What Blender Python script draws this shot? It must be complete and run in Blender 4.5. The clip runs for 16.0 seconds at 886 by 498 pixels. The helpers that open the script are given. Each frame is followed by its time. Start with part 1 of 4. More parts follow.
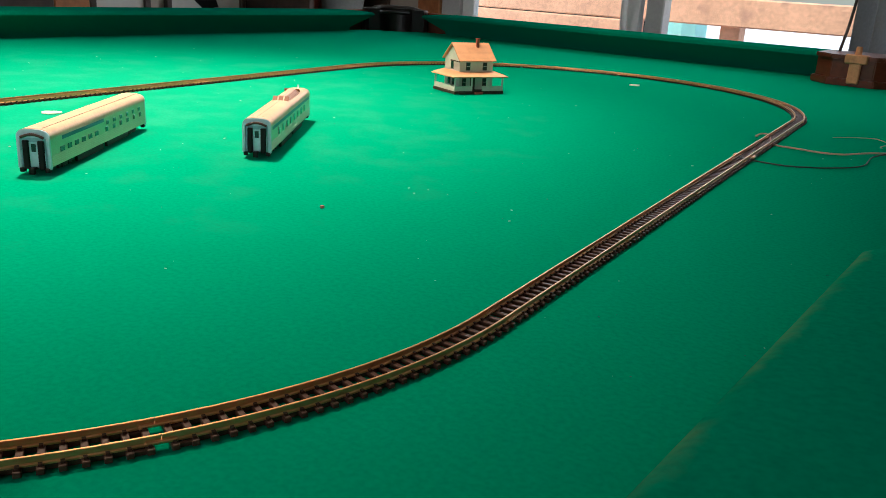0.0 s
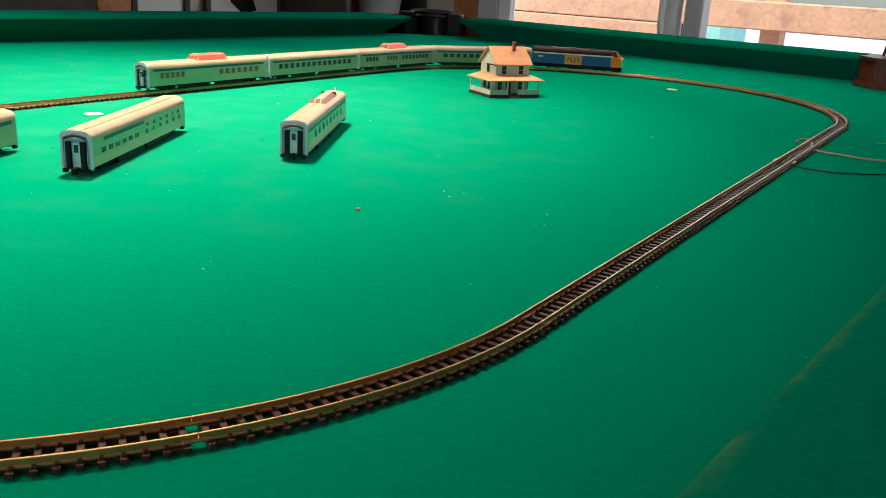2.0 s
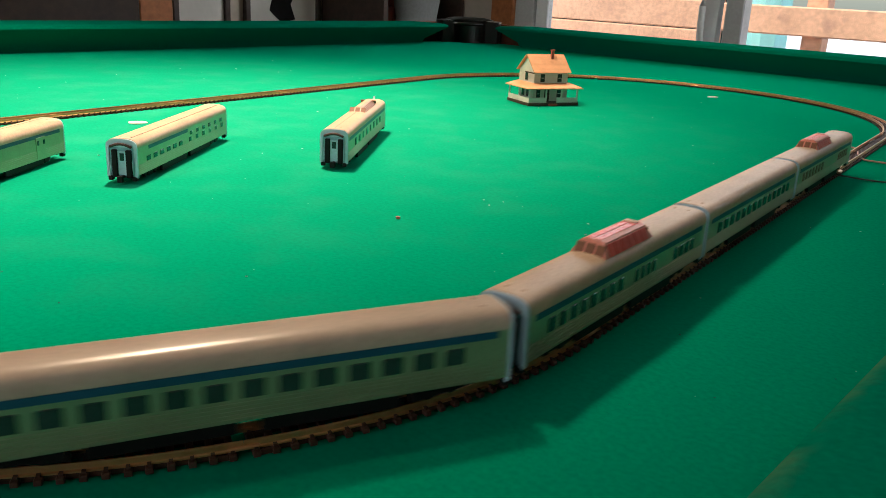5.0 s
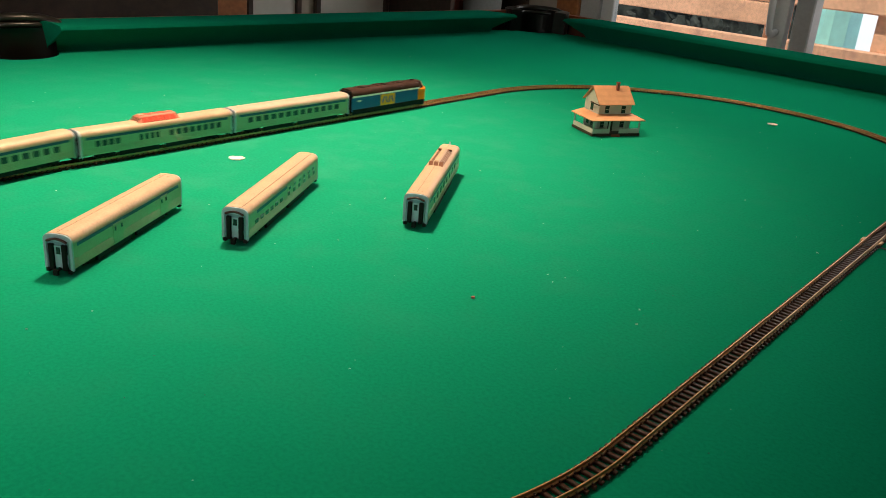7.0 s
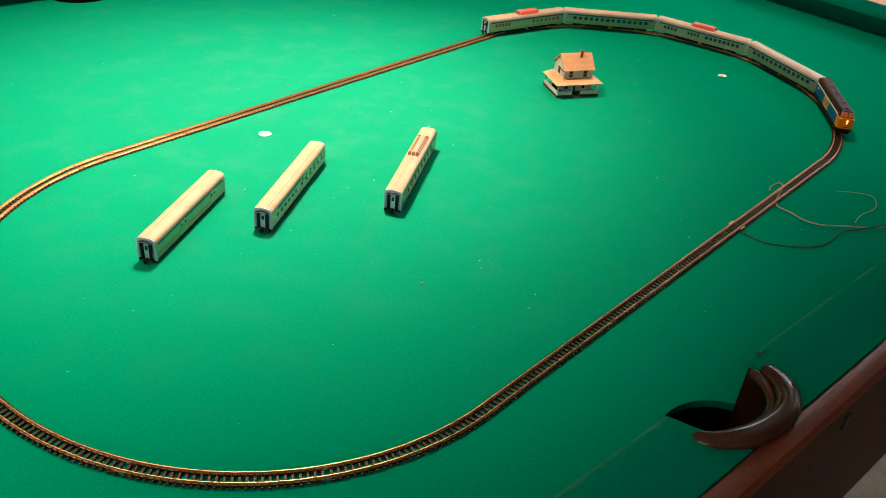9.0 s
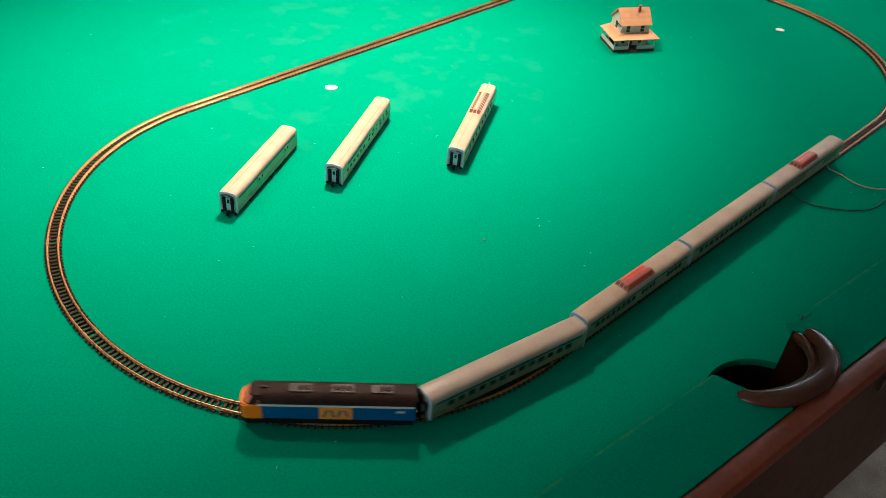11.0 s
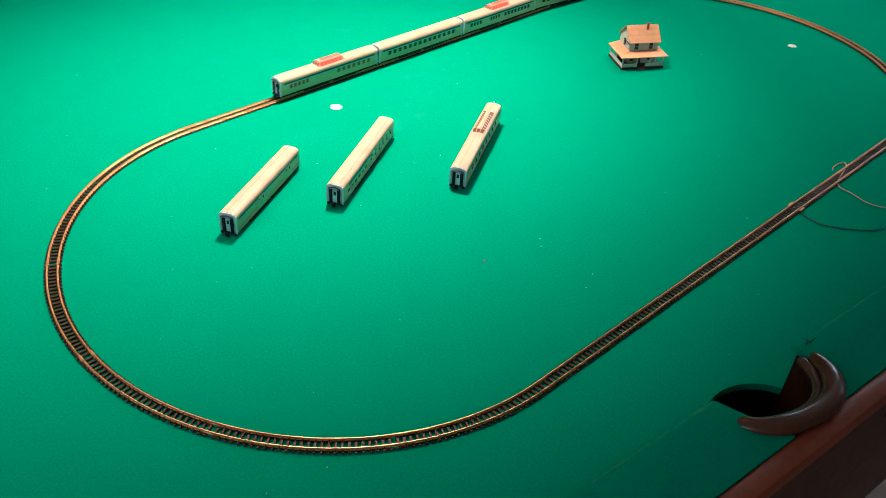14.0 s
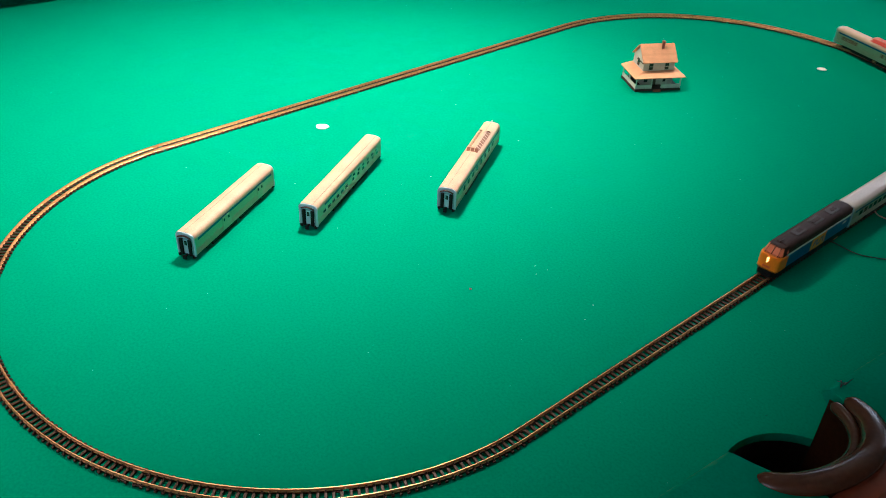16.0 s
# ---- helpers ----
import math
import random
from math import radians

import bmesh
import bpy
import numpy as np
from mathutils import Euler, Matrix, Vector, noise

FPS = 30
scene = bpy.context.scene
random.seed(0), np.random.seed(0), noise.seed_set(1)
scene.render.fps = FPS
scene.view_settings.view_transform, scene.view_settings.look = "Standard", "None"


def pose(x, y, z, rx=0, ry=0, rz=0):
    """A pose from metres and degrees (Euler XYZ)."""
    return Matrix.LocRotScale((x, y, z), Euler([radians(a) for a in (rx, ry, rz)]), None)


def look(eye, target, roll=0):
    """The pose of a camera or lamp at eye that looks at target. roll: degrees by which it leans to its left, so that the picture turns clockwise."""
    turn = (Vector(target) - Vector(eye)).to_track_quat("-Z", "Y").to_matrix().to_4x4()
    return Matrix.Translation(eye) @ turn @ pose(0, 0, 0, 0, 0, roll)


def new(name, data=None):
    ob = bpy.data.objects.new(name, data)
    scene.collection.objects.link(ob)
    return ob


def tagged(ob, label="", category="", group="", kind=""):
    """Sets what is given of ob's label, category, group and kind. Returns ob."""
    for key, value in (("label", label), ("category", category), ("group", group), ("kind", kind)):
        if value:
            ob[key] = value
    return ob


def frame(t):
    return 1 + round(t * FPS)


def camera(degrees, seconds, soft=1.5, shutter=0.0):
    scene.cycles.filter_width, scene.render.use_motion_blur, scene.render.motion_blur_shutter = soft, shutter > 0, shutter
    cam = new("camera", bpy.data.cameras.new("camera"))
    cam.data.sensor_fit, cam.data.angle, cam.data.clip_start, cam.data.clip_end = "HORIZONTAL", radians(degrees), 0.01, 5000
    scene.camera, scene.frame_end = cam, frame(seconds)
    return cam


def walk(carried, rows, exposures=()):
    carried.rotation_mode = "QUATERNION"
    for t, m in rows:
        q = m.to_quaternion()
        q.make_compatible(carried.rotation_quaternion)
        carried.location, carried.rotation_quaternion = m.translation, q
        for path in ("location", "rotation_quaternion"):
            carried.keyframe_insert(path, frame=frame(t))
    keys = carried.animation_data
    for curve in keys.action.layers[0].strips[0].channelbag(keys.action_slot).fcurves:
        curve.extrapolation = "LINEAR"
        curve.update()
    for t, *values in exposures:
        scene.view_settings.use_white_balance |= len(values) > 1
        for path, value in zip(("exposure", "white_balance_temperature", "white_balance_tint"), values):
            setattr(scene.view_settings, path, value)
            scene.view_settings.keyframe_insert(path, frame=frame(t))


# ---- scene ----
cam = camera(55.62, 16.0, soft=0.75, shutter=0.18)
# seconds, eye x y z, yaw, pitch, roll
PATH = [
    (0.0, 0.3715, -0.5800, 0.1192, 28.17, -18.04, 3.45),
    (0.5, 0.3712, -0.5813, 0.1199, 28.90, -17.86, 3.47),
    (1.0, 0.3708, -0.5803, 0.1190, 29.57, -17.86, 3.28),
    (1.5, 0.3702, -0.5800, 0.1189, 30.08, -17.91, 3.33),
    (2.0, 0.3703, -0.5798, 0.1188, 30.55, -17.93, 3.34),
    (2.5, 0.3694, -0.5799, 0.1187, 30.67, -17.97, 3.42),
    (3.0, 0.3694, -0.5794, 0.1182, 30.80, -18.03, 3.49),
    (3.5, 0.3693, -0.5796, 0.1184, 30.99, -18.08, 3.46),
    (4.0, 0.3691, -0.5797, 0.1182, 31.46, -18.06, 3.35),
    (6.3, 0.3660, -0.5902, 0.1308, 35.71, -17.48, 3.73),
    (6.5, 0.3666, -0.5951, 0.1488, 35.88, -18.55, 4.16),
    (7.0, 0.3746, -0.6218, 0.2111, 36.55, -21.33, 4.63),
    (7.5, 0.4134, -0.6331, 0.2867, 38.56, -25.67, 4.32),
    (8.0, 0.4440, -0.6521, 0.3519, 38.85, -29.51, 4.75),
    (8.5, 0.4740, -0.6741, 0.3980, 38.55, -31.86, 4.80),
    (9.0, 0.5058, -0.7058, 0.4421, 38.36, -33.47, 5.37),
    (9.5, 0.5211, -0.7282, 0.4681, 38.78, -34.555, 5.15),
    (10.0, 0.5061, -0.7359, 0.4823, 39.13, -36.53, 5.28),
    (12.5, 0.4995, -0.7419, 0.4891, 42.70, -38.85, 4.74),
    (13.0, 0.4961, -0.7384, 0.4898, 42.50, -38.47, 4.72),
    (13.5, 0.5048, -0.7307, 0.4883, 42.92, -37.81, 4.21),
    (14.0, 0.5111, -0.7193, 0.4887, 43.06, -37.52, 3.84),
    (14.5, 0.5089, -0.7117, 0.4794, 42.67, -36.75, 3.54),
    (15.0, 0.5036, -0.6986, 0.4661, 42.57, -35.95, 2.83),
    (15.5, 0.4908, -0.6874, 0.4337, 42.11, -34.18, 2.66),
    (16.0, 0.5004, -0.6460, 0.4211, 45.83, -34.25, 2.79),
]
walk(cam, [(t, pose(x, y, z, 90 + pitch, 0, yaw) @ pose(0, 0, 0, 0, 0, roll)) for t, x, y, z, yaw, pitch, roll in PATH],
     exposures=[(0.0, 0.15, 6000, 10), (3.9, 0.15, 6200, 10), (6.5, -0.10, 6650, 10), (7.0, -0.40, 6800, 10), (8.5, -0.10, 6550, 10), (9.5, 0.06, 6150, 10), (12.5, -0.04, 5400, 10), (16.0, -0.02, 5350, 10)])

# ---- light ----
world = bpy.data.worlds.new("daylight")
scene.world = world
world.use_nodes = True
wn = world.node_tree.nodes
sky = wn.new("ShaderNodeTexSky")
sky.sky_type, sky.sun_disc = "NISHITA", False
sky.sun_elevation, sky.sun_rotation = radians(63), radians(203)
world.node_tree.links.new(sky.outputs["Color"], wn["Background"].inputs["Color"])
wn["Background"].inputs["Strength"].default_value = 0.15
sun = new("sun", bpy.data.lights.new("sun", "SUN"))
sun.data.energy, sun.data.angle, sun.data.color = 5.0, radians(2), (1, 0.95, 0.88)
sun.matrix_world = look((0, 0, 5), (1.0, 2.3, 0))
LAMP = (-0.27, -0.06, 0.74)
# a row of three shaded bulbs along the table
BULBS = [(LAMP, (-0.005, -0.085), 83.0), ((-0.12, 0.52, 0.74), (0.05, -0.03), 22.0), ((-0.34, -0.62, 0.74), (0.04, 0.02), 19.0)]
for place, lean, watts in BULBS:
    bulb = new("billiard_bulb", bpy.data.lights.new("billiard_bulb", "SPOT"))
    bulb.data.energy, bulb.data.color, bulb.data.shadow_soft_size = watts, (1.0, 0.74, 0.50), 0.045
    bulb.data.spot_size, bulb.data.spot_blend = radians(92), 0.95
    bulb.matrix_world = look(place, (place[0] + lean[0], place[1] + lean[1], 0))


def window_light(name, watts, wide, high, m):
    """The sky's light in a window's opening."""
    ob = new(name, bpy.data.lights.new(name, "AREA"))
    ob.data.shape, ob.data.size, ob.data.size_y = "RECTANGLE", wide, high
    ob.data.energy, ob.data.color = watts, (0.98, 0.96, 0.90)
    ob.matrix_world = m
    return ob


scene.view_settings.exposure = 0.0


# ---- materials ----
def material(name, color, rough=0.5, metal=0.0, grain=400.0, vary=0.12, bump=0.1, wear=0.0, wear_color=(0.2, 0.15, 0.1), spec=0.5, by_object=0.0):
    m = bpy.data.materials.new(name)
    m.use_nodes = True
    n, l = m.node_tree.nodes, m.node_tree.links
    b = n["Principled BSDF"]
    b.inputs["Roughness"].default_value, b.inputs["Metallic"].default_value = rough, metal
    b.inputs["Specular IOR Level"].default_value = spec
    co = n.new("ShaderNodeTexCoord")
    fine, broad = n.new("ShaderNodeTexNoise"), n.new("ShaderNodeTexNoise")
    fine.inputs["Scale"].default_value, fine.inputs["Detail"].default_value = grain, 4
    broad.inputs["Scale"].default_value, broad.inputs["Detail"].default_value = grain / 14, 3
    for t in (fine, broad):
        l.new(co.outputs["Object"], t.inputs["Vector"])
    total = n.new("ShaderNodeMath")
    total.operation = "ADD"
    l.new(fine.outputs["Fac"], total.inputs[0])
    l.new(broad.outputs["Fac"], total.inputs[1])
    last = total.outputs[0]
    low = 1 - 2 * vary
    if by_object:
        info, plus = n.new("ShaderNodeObjectInfo"), n.new("ShaderNodeMath")
        plus.operation, plus.inputs[1].default_value = "MULTIPLY_ADD", by_object
        l.new(info.outputs["Random"], plus.inputs[0])
        l.new(last, plus.inputs[2])
        last = plus.outputs[0]
    span = n.new("ShaderNodeMapRange")
    span.inputs["From Min"].default_value, span.inputs["From Max"].default_value = 0.6, 1.4 + by_object
    span.inputs["To Min"].default_value, span.inputs["To Max"].default_value = low, 1 + vary
    l.new(last, span.inputs["Value"])
    tint = n.new("ShaderNodeMix")
    tint.data_type, tint.blend_type = "RGBA", "MULTIPLY"
    tint.inputs["Factor"].default_value = 1
    tint.inputs["A"].default_value = (*color, 1)
    l.new(span.outputs["Result"], tint.inputs["B"])
    out = tint.outputs["Result"]
    if wear:
        worn, step = n.new("ShaderNodeTexNoise"), n.new("ShaderNodeMapRange")
        worn.inputs["Scale"].default_value, worn.inputs["Detail"].default_value = grain / 5, 6
        l.new(co.outputs["Object"], worn.inputs["Vector"])
        step.inputs["From Min"].default_value, step.inputs["From Max"].default_value = 0.62 - wear, 0.75 - wear / 2
        l.new(worn.outputs["Fac"], step.inputs["Value"])
        mixed = n.new("ShaderNodeMix")
        mixed.data_type = "RGBA"
        l.new(step.outputs["Result"], mixed.inputs["Factor"])
        l.new(out, mixed.inputs["A"])
        mixed.inputs["B"].default_value = (*wear_color, 1)
        out = mixed.outputs["Result"]
    l.new(out, b.inputs["Base Color"])
    if bump:
        relief = n.new("ShaderNodeBump")
        relief.inputs["Strength"].default_value, relief.inputs["Distance"].default_value = bump, 0.4 / grain
        l.new(fine.outputs["Fac"], relief.inputs["Height"])
        l.new(relief.outputs["Normal"], b.inputs["Normal"])
    return m


def glow(name, color, strength):
    m = material(name, color, 0.3)
    b = m.node_tree.nodes["Principled BSDF"]
    b.inputs["Emission Color"].default_value = (*color, 1)
    b.inputs["Emission Strength"].default_value = strength
    return m


def clear_glass(name, color=(0.9, 0.95, 0.95)):
    m = bpy.data.materials.new(name)
    m.use_nodes = True
    b = m.node_tree.nodes["Principled BSDF"]
    b.inputs["Base Color"].default_value = (*color, 1)
    b.inputs["Transmission Weight"].default_value, b.inputs["Roughness"].default_value, b.inputs["IOR"].default_value = 1, 0.02, 1.05
    return m


def felt(name, chalk_glare, color=(0.0004, 0.245, 0.136)):
    """Green billiard cloth: fine nap, mottling, lint, and, where asked for, chalk smears with the lamp's pale glare
    coloured in.
    """
    m = material(name, color, 1.0, 0, 6400, 0.12, 0.7, spec=0.0)
    n, l = m.node_tree.nodes, m.node_tree.links
    b = n["Principled BSDF"]
    b.inputs["Sheen Weight"].default_value, b.inputs["Sheen Roughness"].default_value = 0.02, 0.6
    b.inputs["Sheen Tint"].default_value = (0.05, 1.0, 0.65, 1)
    src = b.inputs["Base Color"].links[0].from_socket
    co = n["Texture Coordinate"]
    big = n.new("ShaderNodeTexNoise")
    big.inputs["Scale"].default_value, big.inputs["Detail"].default_value = 23, 12
    big.inputs["Roughness"].default_value = 0.62
    l.new(co.outputs["Object"], big.inputs["Vector"])
    step = n.new("ShaderNodeMapRange")
    step.inputs["From Min"].default_value, step.inputs["From Max"].default_value = 0.47, 0.64
    step.inputs["To Min"].default_value, step.inputs["To Max"].default_value = chalk_glare * 0.40, chalk_glare
    l.new(big.outputs["Fac"], step.inputs["Value"])
    # mid-bed under the lamp: chalk plus a painted haze for the cloth's washed-out brightness
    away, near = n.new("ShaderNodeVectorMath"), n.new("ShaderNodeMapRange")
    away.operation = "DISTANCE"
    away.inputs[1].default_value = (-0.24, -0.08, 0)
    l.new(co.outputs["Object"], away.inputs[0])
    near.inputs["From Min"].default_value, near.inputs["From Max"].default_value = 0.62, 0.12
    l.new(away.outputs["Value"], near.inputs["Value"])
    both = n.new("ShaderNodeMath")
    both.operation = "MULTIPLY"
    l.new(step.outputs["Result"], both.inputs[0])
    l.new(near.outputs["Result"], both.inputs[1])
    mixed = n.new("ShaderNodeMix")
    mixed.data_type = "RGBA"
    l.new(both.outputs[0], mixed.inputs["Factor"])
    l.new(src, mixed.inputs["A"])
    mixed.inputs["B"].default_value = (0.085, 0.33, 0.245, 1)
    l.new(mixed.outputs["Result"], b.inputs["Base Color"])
    return m


def worn_felt():
    """Cushion cloth whose nose is rubbed through in a ragged band along its length."""
    m = felt("worn green cloth", 0.0)
    n, l = m.node_tree.nodes, m.node_tree.links
    b = n["Principled BSDF"]
    src = b.inputs["Base Color"].links[0].from_socket
    co = n["Texture Coordinate"]
    split = n.new("ShaderNodeSeparateXYZ")
    l.new(co.outputs["Object"], split.inputs[0])
    ragged = n.new("ShaderNodeTexNoise")
    ragged.inputs["Scale"].default_value, ragged.inputs["Detail"].default_value = 120, 6
    l.new(co.outputs["Object"], ragged.inputs["Vector"])
    off = n.new("ShaderNodeMath")
    off.operation, off.inputs[1].default_value = "MULTIPLY_ADD", -0.011
    l.new(ragged.outputs["Fac"], off.inputs[0])
    l.new(split.outputs["X"], off.inputs[2])
    band = n.new("ShaderNodeMapRange")
    band.inputs["From Min"].default_value, band.inputs["From Max"].default_value = 0.0012, -0.0045
    band.inputs["To Max"].default_value = 0.15
    l.new(off.outputs[0], band.inputs["Value"])
    patch, often, both2 = n.new("ShaderNodeTexNoise"), n.new("ShaderNodeMapRange"), n.new("ShaderNodeMath")
    patch.inputs["Scale"].default_value, patch.inputs["Detail"].default_value = 34, 5
    l.new(co.outputs["Object"], patch.inputs["Vector"])
    often.inputs["From Min"].default_value, often.inputs["From Max"].default_value = 0.36, 0.62
    l.new(patch.outputs["Fac"], often.inputs["Value"])
    both2.operation = "MULTIPLY"
    l.new(band.outputs["Result"], both2.inputs[0])
    l.new(often.outputs["Result"], both2.inputs[1])
    mixed = n.new("ShaderNodeMix")
    mixed.data_type = "RGBA"
    l.new(both2.outputs[0], mixed.inputs["Factor"])
    l.new(src, mixed.inputs["A"])
    mixed.inputs["B"].default_value = (0.13, 0.14, 0.05, 1)
    l.new(mixed.outputs["Result"], b.inputs["Base Color"])
    # loose pale fibres stand up from the worn band
    fuzz = n.new("ShaderNodeMath")
    fuzz.operation, fuzz.inputs[1].default_value = "MULTIPLY", 1.1
    l.new(both2.outputs[0], fuzz.inputs[0])
    l.new(fuzz.outputs[0], b.inputs["Sheen Weight"])
    b.inputs["Sheen Tint"].default_value = (0.55, 0.42, 0.14, 1)
    return m


# left, far and near cushions: darker copy of the cloth, shade put into it
FELT, SHADED_CUSHION, WORN = felt("green billiard cloth", 0.20), felt("green cushion cloth with shade coloured in", 0.0, (0.0006, 0.150, 0.090)), worn_felt()
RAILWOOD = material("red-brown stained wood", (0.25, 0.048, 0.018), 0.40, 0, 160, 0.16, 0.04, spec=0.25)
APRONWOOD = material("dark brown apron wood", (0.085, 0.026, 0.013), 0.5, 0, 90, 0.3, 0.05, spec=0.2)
POCKET = material("brown moulded pocket plastic", (0.075, 0.023, 0.010), 0.20, 0, 300, 0.15, 0.02, spec=0.40)
BLACKPOCKET = material("black pocket leather and hole shade", (0.012, 0.008, 0.007), 0.3, 0, 300, 0.2, 0.08)
TIE = material("dark brown plastic sleepers", (0.062, 0.029, 0.019), 0.42, 0, 3000, 0.2, 0.06, spec=0.2, by_object=0.3)
STEEL = material("tarnished brass rail", (0.62, 0.33, 0.145), 0.38, 0.78, 260, 0.14, 0.0)
SILVER = material("cream-silver car shell", (0.46, 0.39, 0.275), 0.30, 0.70, 900, 0.08, 0.03)
WHITEROOF = material("pinkish tan car roof", (0.50, 0.385, 0.30), 0.28, 0.0, 700, 0.10, 0.04)
# dome plastic is red; its grazing reflection is mixed in as pink
DOMEPINK = material("red dome plastic paled by reflection", (0.64, 0.22, 0.16), 0.3, 0.0, 700, 0.08, 0.02)
HOOD = material("brown moulded hood", (0.070, 0.030, 0.022), 0.5, 0, 700, 0.15, 0.05, spec=0.3)
# ENDGREY and CAREND: blue cast of the window light mixed into plain greys
ENDGREY = material("grey end sheet with blue light tint", (0.24, 0.38, 0.46), 0.45, 0, 700, 0.12, 0.04)
ROOF = material("tan-cream car roof", (0.50, 0.355, 0.245), 0.44, 0.0, 700, 0.12, 0.05, spec=0.4)
CAREND = material("pale grey car end with blue light tint", (0.42, 0.54, 0.64), 0.4, 0, 700, 0.1, 0.04)
BLUE = material("blue letterboard stripe", (0.012, 0.075, 0.14), 0.4, 0, 700, 0.1, 0.03)
BLACK = material("black plastic", (0.010, 0.009, 0.009), 0.5, 0, 900, 0.2, 0.08, spec=0.12)
PANE = material("dark window pane", (0.024, 0.040, 0.038), 0.2, 0, 900, 0.1, 0)
REDPANE = material("red tinted dome glazing", (0.72, 0.10, 0.07), 0.3, 0, 900, 0.1, 0, spec=0.25)
BROWNPANE = material("brown tinted dome glazing", (0.21, 0.095, 0.060), 0.3, 0, 900, 0.1, 0, spec=0.2)
LOCOBLUE = material("blue locomotive paint", (0.006, 0.085, 0.26), 0.35, 0, 700, 0.08, 0.03)
LOCOROOF = material("dark brown-grey roof", (0.046, 0.022, 0.016), 0.5, 0, 700, 0.3, 0.06, spec=0.10)
YELLOW = material("yellow-orange nose paint", (0.95, 0.225, 0.004), 0.35, 0, 700, 0.06, 0.03, spec=0.25)
SIGN = material("yellow panel", (0.90, 0.30, 0.008), 0.4, 0, 700, 0.06, 0.03)
WHITE = material("white stripe", (0.7, 0.68, 0.62), 0.4, 0, 700, 0.06, 0.03)
GREYDET = material("grey roof details", (0.040, 0.022, 0.017), 0.4, 0, 700, 0.2, 0.1, spec=0.2)
AMBER = glow("lit amber windscreen", (0.46, 0.12, 0.05), 0.22)
HEADLAMP = glow("lit headlamp", (1.0, 0.58, 0.14), 4.0)
LOGO = material("red marking", (0.6, 0.05, 0.03), 0.4, 0, 700, 0.06, 0.03)
WALLWHITE = material("off-white clapboard", (0.56, 0.54, 0.47), 0.6, 0, 1200, 0.08, 0.1)
SHINGLE = material("orange-tan shingles", (0.60, 0.30, 0.15), 0.7, 0, 1500, 0.14, 0.2, by_object=0.25)
TRIM = material("dark brown trim", (0.05, 0.03, 0.02), 0.6, 0, 900, 0.2, 0.1)
BRICKRED = material("red chimney", (0.38, 0.09, 0.06), 0.7, 0, 1500, 0.2, 0.2)
PAPER = material("white paper", (0.75, 0.73, 0.65), 0.8, 0, 600, 0.05, 0.1)
LINT = material("pale lint", (0.38, 0.44, 0.36), 0.9, 0, 600, 0.2, 0.1)
PINK = material("pink crumb", (0.5, 0.16, 0.14), 0.8, 0, 600, 0.2, 0.1)
REDWIRE = material("faded red wire", (0.52, 0.26, 0.20), 0.5, 0, 900, 0.15, 0.05)
DARKWIRE = material("black wire", (0.02, 0.025, 0.022), 0.5, 0, 900, 0.15, 0.05)
BOXWOOD = material("polished mahogany", (0.11, 0.024, 0.011), 0.3, 0, 120, 0.3, 0.04, spec=0.3)
TAN = material("tan wood", (0.52, 0.23, 0.10), 0.5, 0, 200, 0.2, 0.08)
PLASTER = material("beige wall paint", (0.46, 0.40, 0.33), 0.8, 0, 30, 0.08, 0.1)
CEILING = material("white ceiling paint", (0.7, 0.68, 0.63), 0.9, 0, 60, 0.05, 0.1)
CARPET = material("beige carpet", (0.46, 0.37, 0.29), 0.95, 0, 260, 0.2, 0.5)
ALU = material("grey window frame", (0.58, 0.59, 0.59), 0.4, 0.1, 120, 0.08, 0.05)
WHITEFRAME = material("white door frame", (0.84, 0.86, 0.86), 0.4, 0, 120, 0.05, 0.05)
CASING = material("orange-brown door casing", (0.42, 0.15, 0.05), 0.5, 0, 60, 0.25, 0.08)
GLASS = clear_glass("window glass")
CEDAR = material("cedar boards", (0.84, 0.45, 0.27), 0.7, 0, 60, 0.22, 0.3, wear=0.05, wear_color=(0.55, 0.29, 0.19), by_object=0.3)
SNOW = material("snow", (0.85, 0.87, 0.9), 0.8, 0, 20, 0.05, 0.3)
DARKLEAF = material("dark shrub", (0.05, 0.06, 0.05), 0.8, 0, 40, 0.4, 0.5)
BLIND = material("grey blind slats", (0.28, 0.30, 0.30), 0.6, 0, 120, 0.1, 0.05)
SHELFWOOD = material("dark shelf wood", (0.05, 0.03, 0.022), 0.5, 0, 60, 0.3, 0.08)
TABLEWHITE = material("poster paper", (0.62, 0.60, 0.56), 0.7, 0, 40, 0.05, 0.02)
TARP = material("pale turquoise sheet", (0.42, 0.88, 0.78), 0.6, 0, 20, 0.12, 0.2)


# ---- mesh helpers ----
def part(name, bm, mat, parent=None, label="", m=None, smooth=False):
    me = bpy.data.meshes.new(name)
    bmesh.ops.recalc_face_normals(bm, faces=bm.faces)
    bm.to_mesh(me)
    bm.free()
    me.materials.append(mat)
    if smooth:
        for p in me.polygons:
            p.use_smooth = True
        me.set_sharp_from_angle(angle=radians(40))
    ob = new(name, me)
    if parent:
        ob.parent = parent
    if m is not None:
        ob.matrix_basis = m
    return tagged(ob, label)


def shared(name, mesh, parent, m):
    ob = new(name, mesh)
    ob.parent = parent
    ob.matrix_basis = m
    return ob


